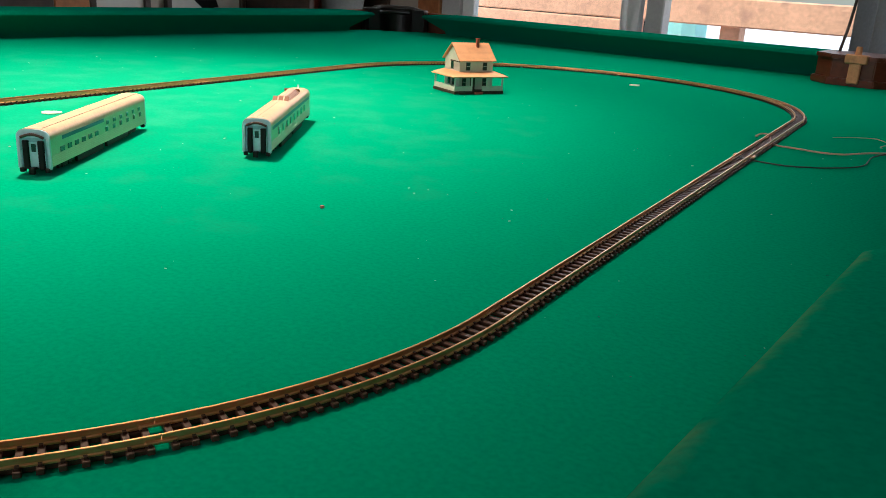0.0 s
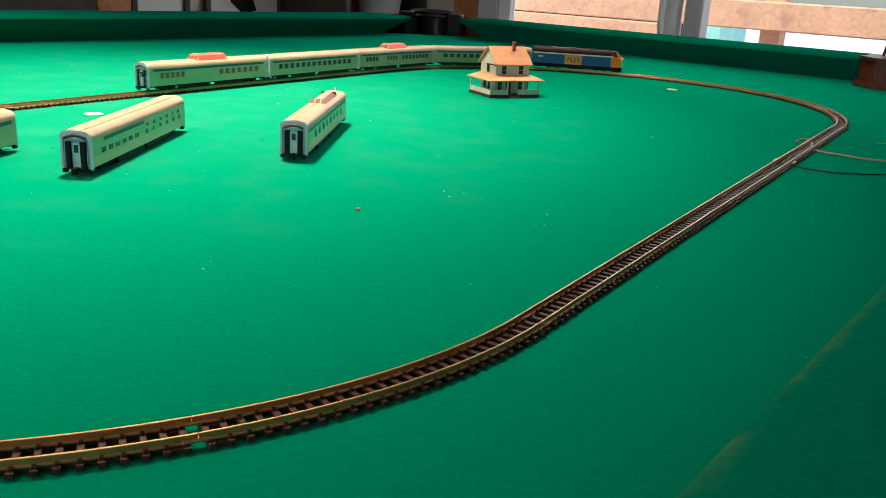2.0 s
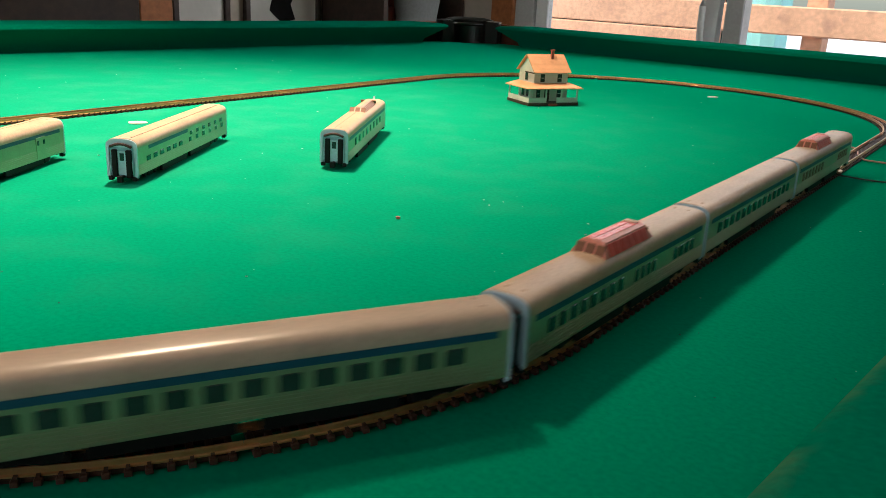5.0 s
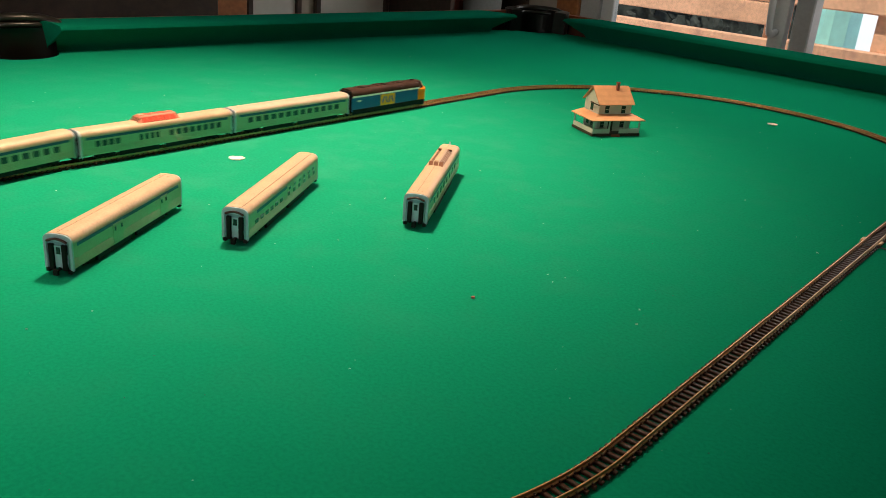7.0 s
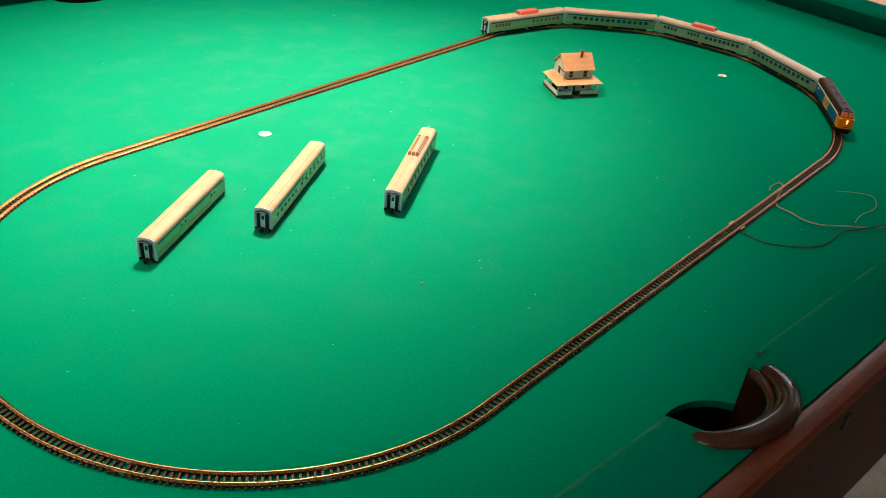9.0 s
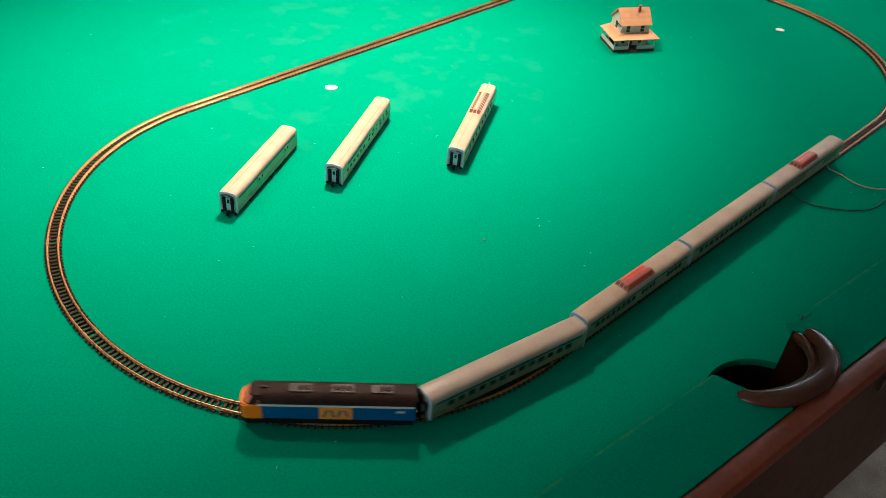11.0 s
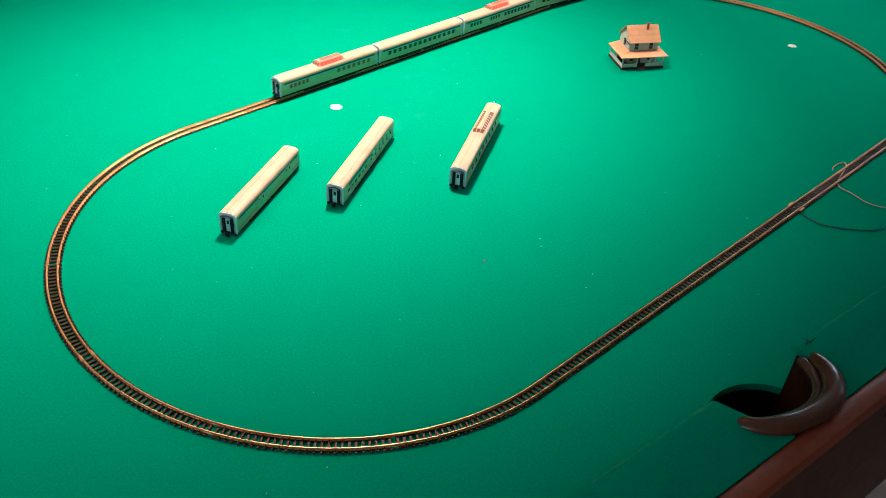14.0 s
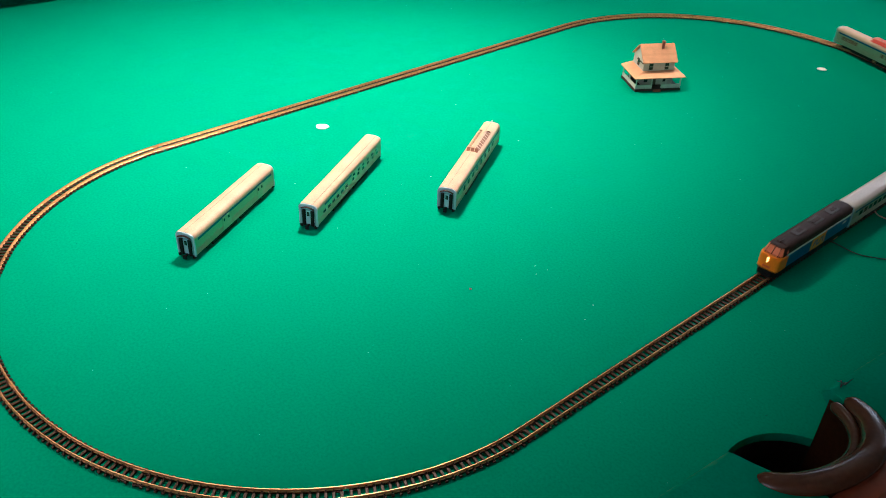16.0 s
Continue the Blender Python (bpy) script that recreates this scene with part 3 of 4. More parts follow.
def car_end(car, x, s, door=True):
    """The end of a car: pale frame, recessed sheet, black diaphragm, door, hood and coupler."""
    p0, p1 = sorted((x - 0.0004 * s, x + 0.0012 * s))
    for sy in (-1, 1):
        part("corner_post", boxes((p0, p1, *sorted((sy * (W - 0.0019), sy * (W + 0.0001))), FLOOR - 0.0014, SIDE + 0.0006), bevel=0.0003), CAREND, car, "pale grey corner post with blue light tint")
        part("step_bracket", boxes((*sorted((x - 0.0012 * s, x + 0.0020 * s)), *sorted((sy * (W - 0.0034), sy * (W - 0.0008))), 0.0016, FLOOR - 0.0008), bevel=0.0003), BLACK, car)
        bm = bmesh.new()
        tube(bm, [(x + 0.0016 * s, sy * (W - 0.0026), FLOOR + 0.0008), (x + 0.0019 * s, sy * (W - 0.0026), FLOOR + 0.0040), (x + 0.0016 * s, sy * (W - 0.0026), FLOOR + 0.0090)], 0.00022, 6)
        part("grab_rail", bm, CAREND, car)
    b0, b1 = sorted((x - 0.0003 * s, x + 0.0003 * s))
    part("end_panel", boxes((b0, b1, -W + 0.0019, W - 0.0019, FLOOR - 0.0008, SIDE + 0.0006)), ENDGREY, car, "recessed grey end sheet with blue light tint")
    t0, t1 = sorted((x - 0.0003 * s, x + 0.0011 * s))
    rim = shell_outline(W, SIDE + 0.0004, SIDE + 0.0006, TOP - 0.0003)
    bm = bmesh.new()
    prism(bm, rim, t0, t1)
    part("roof_end", bm, CAREND, car)
    d0, d1 = (x, x + 0.0022 * s) if s > 0 else (x - 0.0022, x)
    for sy in (-1, 1):
        part("diaphragm", boxes((d0, d1, *sorted((sy * 0.0026, sy * 0.0058)), FLOOR - 0.0014, SIDE - 0.0010), bevel=0.0004), BLACK, car, "black rubber diaphragm")
    bm = bmesh.new()
    tube(bm, [(x + 0.0018 * s, -0.0064 + 0.0128 * i / 10, SIDE + 0.0006 + 0.0018 * math.sin(math.pi * i / 10)) for i in range(11)], 0.0008, 8)
    part("door_hood", bm, HOOD, car, "brown arched hood over the end door", smooth=True)
    e0, e1 = (x, x + 0.0009 * s) if s > 0 else (x - 0.0009, x)
    dr = part("end_door", boxes((e0, e1, -0.0026, 0.0026, FLOOR, SIDE - 0.0020), bevel=0.0001), CAREND, car)
    g0, g1 = (e1 - 0.0001, e1 + 0.0002) if s > 0 else (e0 - 0.0002, e0 + 0.0001)
    part("door_window", boxes((g0, g1, -0.0013, 0.0013, SIDE - 0.0074, SIDE - 0.0030), bevel=0.0001), PANE, dr)
    c0, c1 = (x - 0.002, x + 0.0046) if s > 0 else (x - 0.0046, x + 0.002)
    bm = boxes((c0, c1, -0.0009, 0.0009, 0.0030, 0.0046), bevel=0.0002)
    k = x + 0.0046 * s
    box(bm, k - 0.001, k + 0.001, -0.0016, 0.0016, 0.0012, 0.0050, bevel=0.0003)
    part("coupler", bm, BLACK, car)


def passenger_car(name, label, length, windows, m, dome=None, stripe=(-1, 1), upper=(), doors=(), group="", pane=PANE, round_end=False, roof=ROOF, seam=None, pane_z=(0.0114, 0.0164)):
    car = tagged(empty(name, m), label, "model railcar", group)
    h = length / 2
    bm = bmesh.new()
    prism(bm, [(-W, FLOOR), (W, FLOOR), (W, SIDE), (-W, SIDE)], -h, h)
    part("body", bm, SILVER, car)
    bm = bmesh.new()
    outline = shell_outline(W + 0.0001, SIDE - 0.0002, SIDE + 0.0006, TOP)
    prism(bm, outline, -h, h)
    bm.verts.ensure_lookup_table()
    part("roof", bm, roof, car, smooth=True)
    if seam is not None:
        part("roof_seam", boxes((-h + 0.002, h - 0.002, seam - 0.00009, seam + 0.00009, TOP - 0.0006, TOP + 0.00005)), HOOD, car)
    # fluted lower sides
    for sy in (-1, 1):
        rows = [(-h + 0.0008, h - 0.0008, min(sy * (W - 0.0001), sy * (W + 0.00025)), max(sy * (W - 0.0001), sy * (W + 0.00025)), FLOOR + 0.0006 + 0.0011 * k, FLOOR + 0.0012 + 0.0011 * k) for k in range(5)]
        part("fluting", boxes(*rows), SILVER, car)
        if stripe:
            y0, y1 = sorted((sy * (W - 0.0001), sy * (W + 0.00018)))
            part("stripe", boxes((stripe[0] * (h - 0.004), stripe[1] * (h - 0.004), y0, y1, SIDE - 0.0026, SIDE - 0.0004)), BLUE, car, "blue letterboard stripe")
        for x, w in windows:
            y0, y1 = sorted((sy * (W - 0.0006), sy * (W + 0.0003)))
            part("window", boxes((x - w / 2, x + w / 2, y0, y1, *pane_z), bevel=0.0002), pane, car)
        for x, w in upper:
            y0, y1 = sorted((sy * (W - 0.0006), sy * (W + 0.0003)))
            part("window", boxes((x - w / 2, x + w / 2, y0, y1, 0.0155, 0.0180), bevel=0.0002), PANE, car)
        for x, w in doors:
            y0, y1 = sorted((sy * (W - 0.0004), sy * (W + 0.0004)))
            dr = part("baggage_door", boxes((x - w / 2, x + w / 2, y0, y1, FLOOR + 0.001, SIDE - 0.002), bevel=0.0002), SILVER, car)
            y0, y1 = sorted((sy * (W + 0.0002), sy * (W + 0.0006)))
            for q in (-0.3, 0.3):
                part("door_window", boxes((x + q * w - 0.0009, x + q * w + 0.0009, y0, y1, 0.0138, 0.0165), bevel=0.0001), PANE, dr)
        y0, y1 = sorted((sy * (W - 0.002), sy * (W - 0.0002)))
        part("underbody_box", boxes((-0.041, -0.002, y0, y1, 0.0008, FLOOR + 0.0003), (0.004, 0.041, y0, y1, 0.0012, FLOOR + 0.0003), bevel=0.0003), BLACK, car)
    part("underframe", boxes((-h + 0.003, h - 0.003, -0.006, 0.006, FLOOR - 0.001, FLOOR + 0.0002)), BLACK, car)
    car_end(car, -h, -1)
    car_end(car, h, 1)
    for x in (-h + 0.006, h - 0.006):
        bm = bmesh.new()
        for y in (-0.003, 0.003):
            bmesh.ops.create_uvsphere(bm, u_segments=10, v_segments=6, radius=0.0012, matrix=pose(x, y, TOP - 0.0006) @ Matrix.Diagonal((1.3, 1, 0.7, 1)))
        part("roof_vent", bm, roof, car, smooth=True)
    if dome:
        x0, x1, tint = dome
        red = tint is REDPANE
        zb, zt, wb, wt = (TOP - 0.0045, TOP + 0.0046, 0.0088, 0.0046) if red else (TOP - 0.0026, TOP + 0.0034, 0.0089, 0.0020)
        sec = [(-wb, zb), (wb, zb), (wt, zt - 0.0007), (wt * 0.65, zt), (-wt * 0.65, zt), (-wt, zt - 0.0007)]
        lean = 0.0062
        bm = bmesh.new()
        lo = [bm.verts.new((x0 + lean * (z - zb) / (zt - zb), y, z)) for y, z in sec]
        hi = [bm.verts.new((x1 - lean * (z - zb) / (zt - zb), y, z)) for y, z in sec]
        for i in range(6):
            bm.faces.new((lo[i], lo[(i + 1) % 6], hi[(i + 1) % 6], hi[i]))
        bm.faces.new(lo[::-1])
        bm.faces.new(hi)
        dm = part("dome", bm, DOMEPINK if red else roof, car, "red tinted glazed dome, pink reflection coloured in" if red else "raised glazed dome")
        n, inset, bar = (6, 0.0064, 0.0005) if red else (8, 0.0054, 0.0020)
        step = (x1 - x0 - 2 * inset) / n
        tilt = math.degrees(math.atan2(wb - wt, zt - 0.0007 - zb))
        for i in range(n):
            xa = x0 + inset + step * i + bar / 2
            for sy in (-1, 1):
                bm = boxes((xa, xa + step - bar, -0.0003, 0.0003, *((-0.0006, 0.0040) if red else (-0.0008, 0.0036))), bevel=0.0001)
                part("dome_pane", bm, tint, dm, m=pose(0, sy * (wb + wt) / 2, (zb + zt - 0.0007) / 2, sy * tilt))
                if red:
                    part("dome_pane", boxes((xa, xa + step - bar, *sorted((sy * 0.0003, sy * (wt - 0.0018))), zt - 0.0002, zt + 0.0002), bevel=0.0001), tint, dm)
        if red:
            part("dome_plate", boxes((x0 + 0.0066, x0 + 0.0098, -0.0028, 0.0026, zt + 0.0001, zt + 0.0006), bevel=0.0002), roof, dm, "cream plate at the dome's end")
        rise = math.degrees(math.atan2(lean, zt - zb))
        up, ey = (0.62, 0.0040) if red else (0.58, 0.0042)
        for x, s in ((x0 + lean * up, -1), (x1 - lean * up, 1)):
            for y in (-ey, 0, ey):
                part("dome_pane", boxes((-0.0003, 0.0003, -0.40 * ey, 0.40 * ey, -0.0020, 0.0024), bevel=0.0001), BROWNPANE, dm, m=pose(x, y, zb + up * (zt - zb), 0, -s * rise))
    if round_end:
        bm = bmesh.new()
        tube(bm, smooth_line([(h - 0.001, 0, TOP - 0.0005), (h, 0, TOP + 0.0008), (h + 0.0005, 0, TOP + 0.0022)], 4), 0.0007, 8)
        part("tail_light", bm, CAREND, car)
    b = [bogie(car, -h + 0.022), bogie(car, h - 0.022)]
    return car, b


def spread(n, x0, x1, w):
    return [(x0 + (x1 - x0) * i / (n - 1), w) for i in range(n)]


def locomotive():
    loco = tagged(empty("diesel_locomotive"), "blue diesel locomotive with yellow-orange nose and dark roof", "model locomotive")
    h, w, f, s, t = 0.062, 0.0096, 0.0052, 0.0212, 0.0290
    bm = bmesh.new()
    prism(bm, [(-w, f), (w, f), (w, s), (-w, s)], -h, h - 0.0120)
    part("body", bm, LOCOBLUE, loco)
    bm = bmesh.new()
    prism(bm, shell_outline(w, s, s + 0.0010, t, 18), -h, h - 0.0135)
    part("roof", bm, LOCOROOF, loco, smooth=True)
    for sy in (-1, 1):
        y0, y1 = sorted((sy * (w - 0.0002), sy * (w + 0.0003)))
        part("stripe", boxes((-h + 0.001, h - 0.0122, y0, y1, s - 0.0011, s + 0.0007)), WHITE, loco, "white roofline stripe")
        sign = part("yellow_panel", boxes((-0.0170, 0.0065, y0, y1, f + 0.0022, s - 0.0016), bevel=0.0001), SIGN, loco, "yellow panel with unreadable lettering")
        y0, y1 = sorted((sy * (w + 0.0002), sy * (w + 0.00038)))
        for k, lean in ((0, 20), (1, -18), (2, 16), (3, -20)):
            part("lettering_bar", boxes((-0.0009, 0.0009, y0, y1, -0.0038, 0.0038)), LOCOBLUE, sign, m=pose(-0.0128 + 0.0050 * k, 0, (f + s) / 2 + 0.0003, 0, lean))
        part("number_bar", boxes((-h + 0.008, -h + 0.014, *sorted((sy * (w - 0.0001), sy * (w + 0.0003))), s - 0.006, s - 0.0042)), WHITE, loco)
        part("side_sill", boxes((-h + 0.001, h - 0.004, *sorted((sy * (w - 0.0014), sy * (w + 0.0003))), f - 0.0030, f + 0.0020), bevel=0.0002), BLACK, loco)
        part("fuel_tank", boxes((-0.012, 0.012, *sorted((sy * 0.002, sy * 0.0072)), 0.0012, f), bevel=0.0006), BLACK, loco)
        part("cab_side_window", boxes((h - 0.0170, h - 0.0128, *sorted((sy * (w - 0.0020), sy * (w - 0.0004))), s + 0.0006, s + 0.0032), bevel=0.0001), AMBER, loco)
    part("rear_panel", boxes((-h - 0.0012, -h + 0.0002, -w + 0.0006, w - 0.0006, f - 0.002, t - 0.002), bevel=0.0004), BLACK, loco, "black rear end")
    # nose: vertical face tapered in plan, sloped lit windscreen above
    bm = bmesh.new()
    face = [(h - 0.0062 + 0.0067 * max(math.cos(radians(a)), 0) ** 0.45, (w + 0.0003) * math.copysign(abs(math.sin(radians(a))) ** 0.8, a)) for a in range(-90, 91, 10)]
    slab(bm, [(h - 0.0150, -w - 0.0002)] + face + [(h - 0.0150, w + 0.0002)], f + 0.0018, s - 0.0004)
    top = [e for e in bm.edges if all(v.co.z > s - 0.0006 for v in e.verts) and any(v.co.x > h - 0.0074 for v in e.verts)]
    bmesh.ops.bevel(bm, geom=top, offset=0.0012, segments=3, affect="EDGES")
    part("nose", bm, YELLOW, loco, "orange nose", smooth=True)
    bm = bmesh.new()
    low = [(h - 0.0135, -w + 0.0003), (h - 0.0058, -w + 0.0004), (h - 0.0020, -w + 0.0034), (h - 0.0020, w - 0.0034), (h - 0.0058, w - 0.0004), (h - 0.0135, w - 0.0003)]
    high = [(h - 0.0142, -w + 0.0026), (h - 0.0098, -w + 0.0028), (h - 0.0072, -w + 0.0044), (h - 0.0072, w - 0.0044), (h - 0.0098, w - 0.0028), (h - 0.0142, w - 0.0026)]
    a = [bm.verts.new((x, y, s - 0.0004)) for x, y in low]
    b = [bm.verts.new((x, y, t - 0.0006)) for x, y in high]
    for i in range(6):
        bm.faces.new((a[i], a[(i + 1) % 6], b[(i + 1) % 6], b[i]))
    bm.faces.new(a[::-1])
    bm.faces.new(b)
    cab = part("cab", bm, LOCOROOF, loco)
    base, top = [Vector((x, y, s - 0.0004)) for x, y in low], [Vector((x, y, t - 0.0006)) for x, y in high]
    def glaze(a, b, x0, x1):
        """A pane on the cab face over edge a-b, from x0 to x1 of its width."""
        quad = [base[a].lerp(base[b], q).lerp(top[a].lerp(top[b], q), k) for q, k in ((x0, 0.10), (x1, 0.10), (x1, 0.86), (x0, 0.86))]
        out = (quad[1] - quad[0]).cross(quad[3] - quad[0]).normalized() * 0.00025
        bm = bmesh.new()
        back, front = [bm.verts.new(q - out) for q in quad], [bm.verts.new(q + out) for q in quad]
        for i in range(4):
            bm.faces.new((back[i], back[(i + 1) % 4], front[(i + 1) % 4], front[i]))
        bm.faces.new(back[::-1])
        bm.faces.new(front)
        part("windscreen", bm, AMBER, cab, "lit amber windscreen")
    for a, b, x0, x1 in ((2, 3, 0.03, 0.46), (2, 3, 0.54, 0.97), (1, 2, 0.12, 0.94), (3, 4, 0.06, 0.88)):
        glaze(a, b, x0, x1)
    for z in (s - 0.0034, s - 0.0060):
        bm = bmesh.new()
        drum(bm, 0.0011 if z > s - 0.004 else 0.0008, 0, 0.0006, pose(h + 0.0003, 0, z, 0, 90), 16)
        part("headlight", bm, HEADLAMP, loco, "lit headlight")
    part("nose_marking", boxes((h + 0.0003, h + 0.0006, -0.0034, 0.0034, f + 0.0036, f + 0.0052), bevel=0.0001), LOGO, loco, "small red marking")
    bm = bmesh.new()
    slab(bm, [(h - 0.012, -w + 0.0003), (h - 0.004, -w + 0.0003), (h + 0.0012, -w + 0.0035), (h + 0.0012, w - 0.0035), (h - 0.004, w - 0.0003), (h - 0.012, w - 0.0003)], 0.0008, f + 0.0019)
    part("pilot", bm, BLACK, loco, "black snowplough pilot")
    for x, n in ((0.020, 2), (-0.010, 3), (-0.038, 2)):
        part("fan_hatch", boxes((x - 0.008, x + 0.008, -0.0040, 0.0040, t - 0.0002, t + 0.0006), bevel=0.0002), GREYDET, loco)
        for k in range(n):
            bm = bmesh.new()
            drum(bm, 0.0022, t + 0.0005, t + 0.0010, pose(x - 0.0045 + 0.0045 * k, 0, 0), 18)
            part("roof_fan", bm, LOCOROOF, loco)
    bm = boxes((h - 0.019, h - 0.014, -0.0008, 0.0008, t, t + 0.0012), bevel=0.0002)
    part("horn", bm, GREYDET, loco)
    part("coupler", boxes((-h - 0.0046, -h + 0.001, -0.0009, 0.0009, 0.003, 0.0046), bevel=0.0002), BLACK, loco)
    part("underframe", boxes((-h + 0.002, h - 0.006, -0.006, 0.006, f - 0.001, f + 0.0002)), BLACK, loco)
    return loco, [bogie(loco, -0.034, base=0.0105), bogie(loco, 0.034, base=0.0105)]


COACH = 0.1488
trainset = "cars of the running train"
LOCO = locomotive()
CARS = [
    passenger_car("coach", "cream-silver coach with a row of windows and blue stripe", COACH, spread(13, -0.057, 0.057, 0.0060), Matrix(), group=trainset, roof=WHITEROOF),
    passenger_car("dome_car", "cream-silver dome car with red-tinted dome glazing", COACH, spread(4, -0.060, -0.042, 0.0042) + spread(8, 0.010, 0.060, 0.0046) + spread(4, -0.020, -0.004, 0.003), Matrix(), dome=(-0.023, 0.023, REDPANE), group=trainset),
    passenger_car("coach", "cream-silver coach with a row of windows and blue stripe", COACH, spread(14, -0.058, 0.058, 0.0054), Matrix(), group=trainset),
    passenger_car("dome_car", "cream-silver dome car with red-tinted dome and windows", COACH, spread(5, -0.060, -0.036, 0.0040) + spread(7, 0.012, 0.060, 0.0046), Matrix(), dome=(-0.020, 0.026, REDPANE), group=trainset, pane=BROWNPANE),
]


def parked(name, label, front_right, rear_right, **kw):
    """A parked car from the two bottom corners of its right-hand side (the end seen and the far end)."""
    a, b = Vector(front_right), Vector(rear_right)
    d = (b - a).normalized()
    left = Vector((-d.y, d.x))
    mid = (a + b) / 2 + left * W
    return passenger_car(name, label, (b - a).length, m=pose(mid.x, mid.y, 0.0002, 0, 0, math.degrees(math.atan2(d.y, d.x))), **kw)


parked("baggage_car", "parked cream baggage car with sliding doors and blue stripe", (-0.0640, -0.3895), (-0.1240, -0.2730), windows=[], doors=[(-0.018, 0.012), (0.040, 0.010)], seam=0.0012)
parked("sleeping_car", "parked cream sleeping car with two rows of small windows", (-0.0375, -0.2824), (-0.1080, -0.1525), windows=spread(6, -0.060, -0.012, 0.0055) + spread(6, 0.004, 0.064, 0.0040), upper=spread(6, 0.006, 0.062, 0.0040), seam=-0.0042, stripe=(-0.85, 0.0), pane_z=(0.0112, 0.0142))
parked("dome_car", "parked cream dome observation car with brown-tinted dome", (0.0196, -0.1647), (-0.0530, -0.0320), windows=spread(8, -0.050, 0.050, 0.0048), dome=(0.000, 0.053, BROWNPANE), round_end=True, seam=0.0004)


# ---- the toy house ----
def toy_house():
    e1 = Vector((0.53, 0.848))
    base = pose(-0.0490, 0.2095, 0.0002, 0, 0, math.degrees(math.atan2(e1.y, e1.x)))
    h = tagged(empty("model_house", base), "two-storey off-white model farmhouse with orange roof and wrap-round porch", "model house")
    part("base_plate", boxes((-0.001, 0.061, -0.001, 0.046, 0, 0.0030), bevel=0.0003), TRIM, h, "dark brown base")
    part("ground_floor_wall", boxes((0.012, 0.054, 0.012, 0.044, 0.0028, 0.0205)), WALLWHITE, h)
    wall = bmesh.new()
    prism(wall, [(0.0115, 0.019), (0.0115, 0.0345), (0.0275, 0.0485), (0.0435, 0.0345), (0.0435, 0.019)], 0.0115, 0.0525)
    upper = part("upper_wall", wall, WALLWHITE, h)
    for k in range(12):
        z = 0.0206 + 0.00125 * k
        part("clapboard", boxes((0.0114, 0.0526, 0.0112, 0.0116, z, z + 0.0009)), WALLWHITE, upper)
        part("clapboard", boxes((0.0112, 0.0116, 0.0114, 0.0436, z, z + 0.0009)), WALLWHITE, upper)
    # main roof in shingle courses
    for s, y0 in ((1, 0.0085), (-1, 0.0465)):
        rise, run = 0.0495 - 0.0325, 0.0275 - 0.0085
        slope = math.atan2(rise, run)
        n = 16
        rf = empty("roof_slope", pose(0, y0, 0.0330))
        rf.parent = h
        for i in range(n):
            c, d = i / n, (i + 1.15) / n
            bm = bmesh.new()
            l = math.hypot(rise, run)
            box(bm, 0.0090, 0.0550, c * l, min(d, 1.02) * l, 0.0, 0.0009)
            part("shingle_course", bm, SHINGLE, rf, m=Matrix(((1, 0, 0, 0), (0, s * math.cos(slope), -s * math.sin(slope), 0), (0, math.sin(slope), math.cos(slope), 0), (0, 0, 0, 1))) @ pose(0, 0, 0.00005 * (i % 2), 1.0))
    part("bargeboard", boxes((0.0086, 0.0092, 0.008, 0.0276, 0.0322, 0.0334)), TRIM, h)
    # porch roof over the front and one side, sloping outwards
    bm = bmesh.new()
    lo, hi = 0.0185, 0.0225
    o = [(-0.004, -0.004), (0.064, -0.004), (0.064, 0.046), (-0.004, 0.046)]
    i = [(0.0125, 0.0125), (0.056, 0.0125), (0.056, 0.046), (0.0125, 0.046)]
    vo, vi = [bm.verts.new((x, y, lo)) for x, y in o], [bm.verts.new((x, y, hi)) for x, y in i]
    vo2, vi2 = [bm.verts.new((x, y, lo - 0.001)) for x, y in o], [bm.verts.new((x, y, lo - 0.001)) for x, y in i]
    for a in (3, 0, 1):
        b = (a + 1) % 4
        bm.faces.new((vo[a], vo[b], vi[b], vi[a]))
        bm.faces.new((vo[a], vo2[a], vo2[b], vo[b]))
        bm.faces.new((vo2[a], vi2[a], vi2[b], vo2[b]))
    part("porch_roof", bm, SHINGLE, h, "orange porch roof")
    for x, y in ((0.0005, 0.0005), (0.021, 0.0005), (0.040, 0.0005), (0.0595, 0.0005), (0.0005, 0.022), (0.0005, 0.044)):
        part("porch_post", boxes((x - 0.0007, x + 0.0007, y - 0.0007, y + 0.0007, 0.0028, 0.0182)), WALLWHITE, h)
    part("porch_railing", boxes((0.001, 0.021, 0.0001, 0.0009, 0.003, 0.0082)), WALLWHITE, h, "white porch railing")
    part("porch_railing", boxes((0.034, 0.0592, 0.0001, 0.0009, 0.003, 0.0082)), WALLWHITE, h, "white porch railing")
    part("porch_railing", boxes((0.0001, 0.0009, 0.001, 0.044, 0.003, 0.0082)), WALLWHITE, h, "white porch railing")
    part("front_door", boxes((0.0255, 0.0315, 0.0114, 0.0121, 0.003, 0.0160), bevel=0.0002), TRIM, h)
    part("porch_step", boxes((0.0235, 0.0335, -0.0035, -0.0010, 0.0, 0.0022), bevel=0.0002), BRICKRED, h)
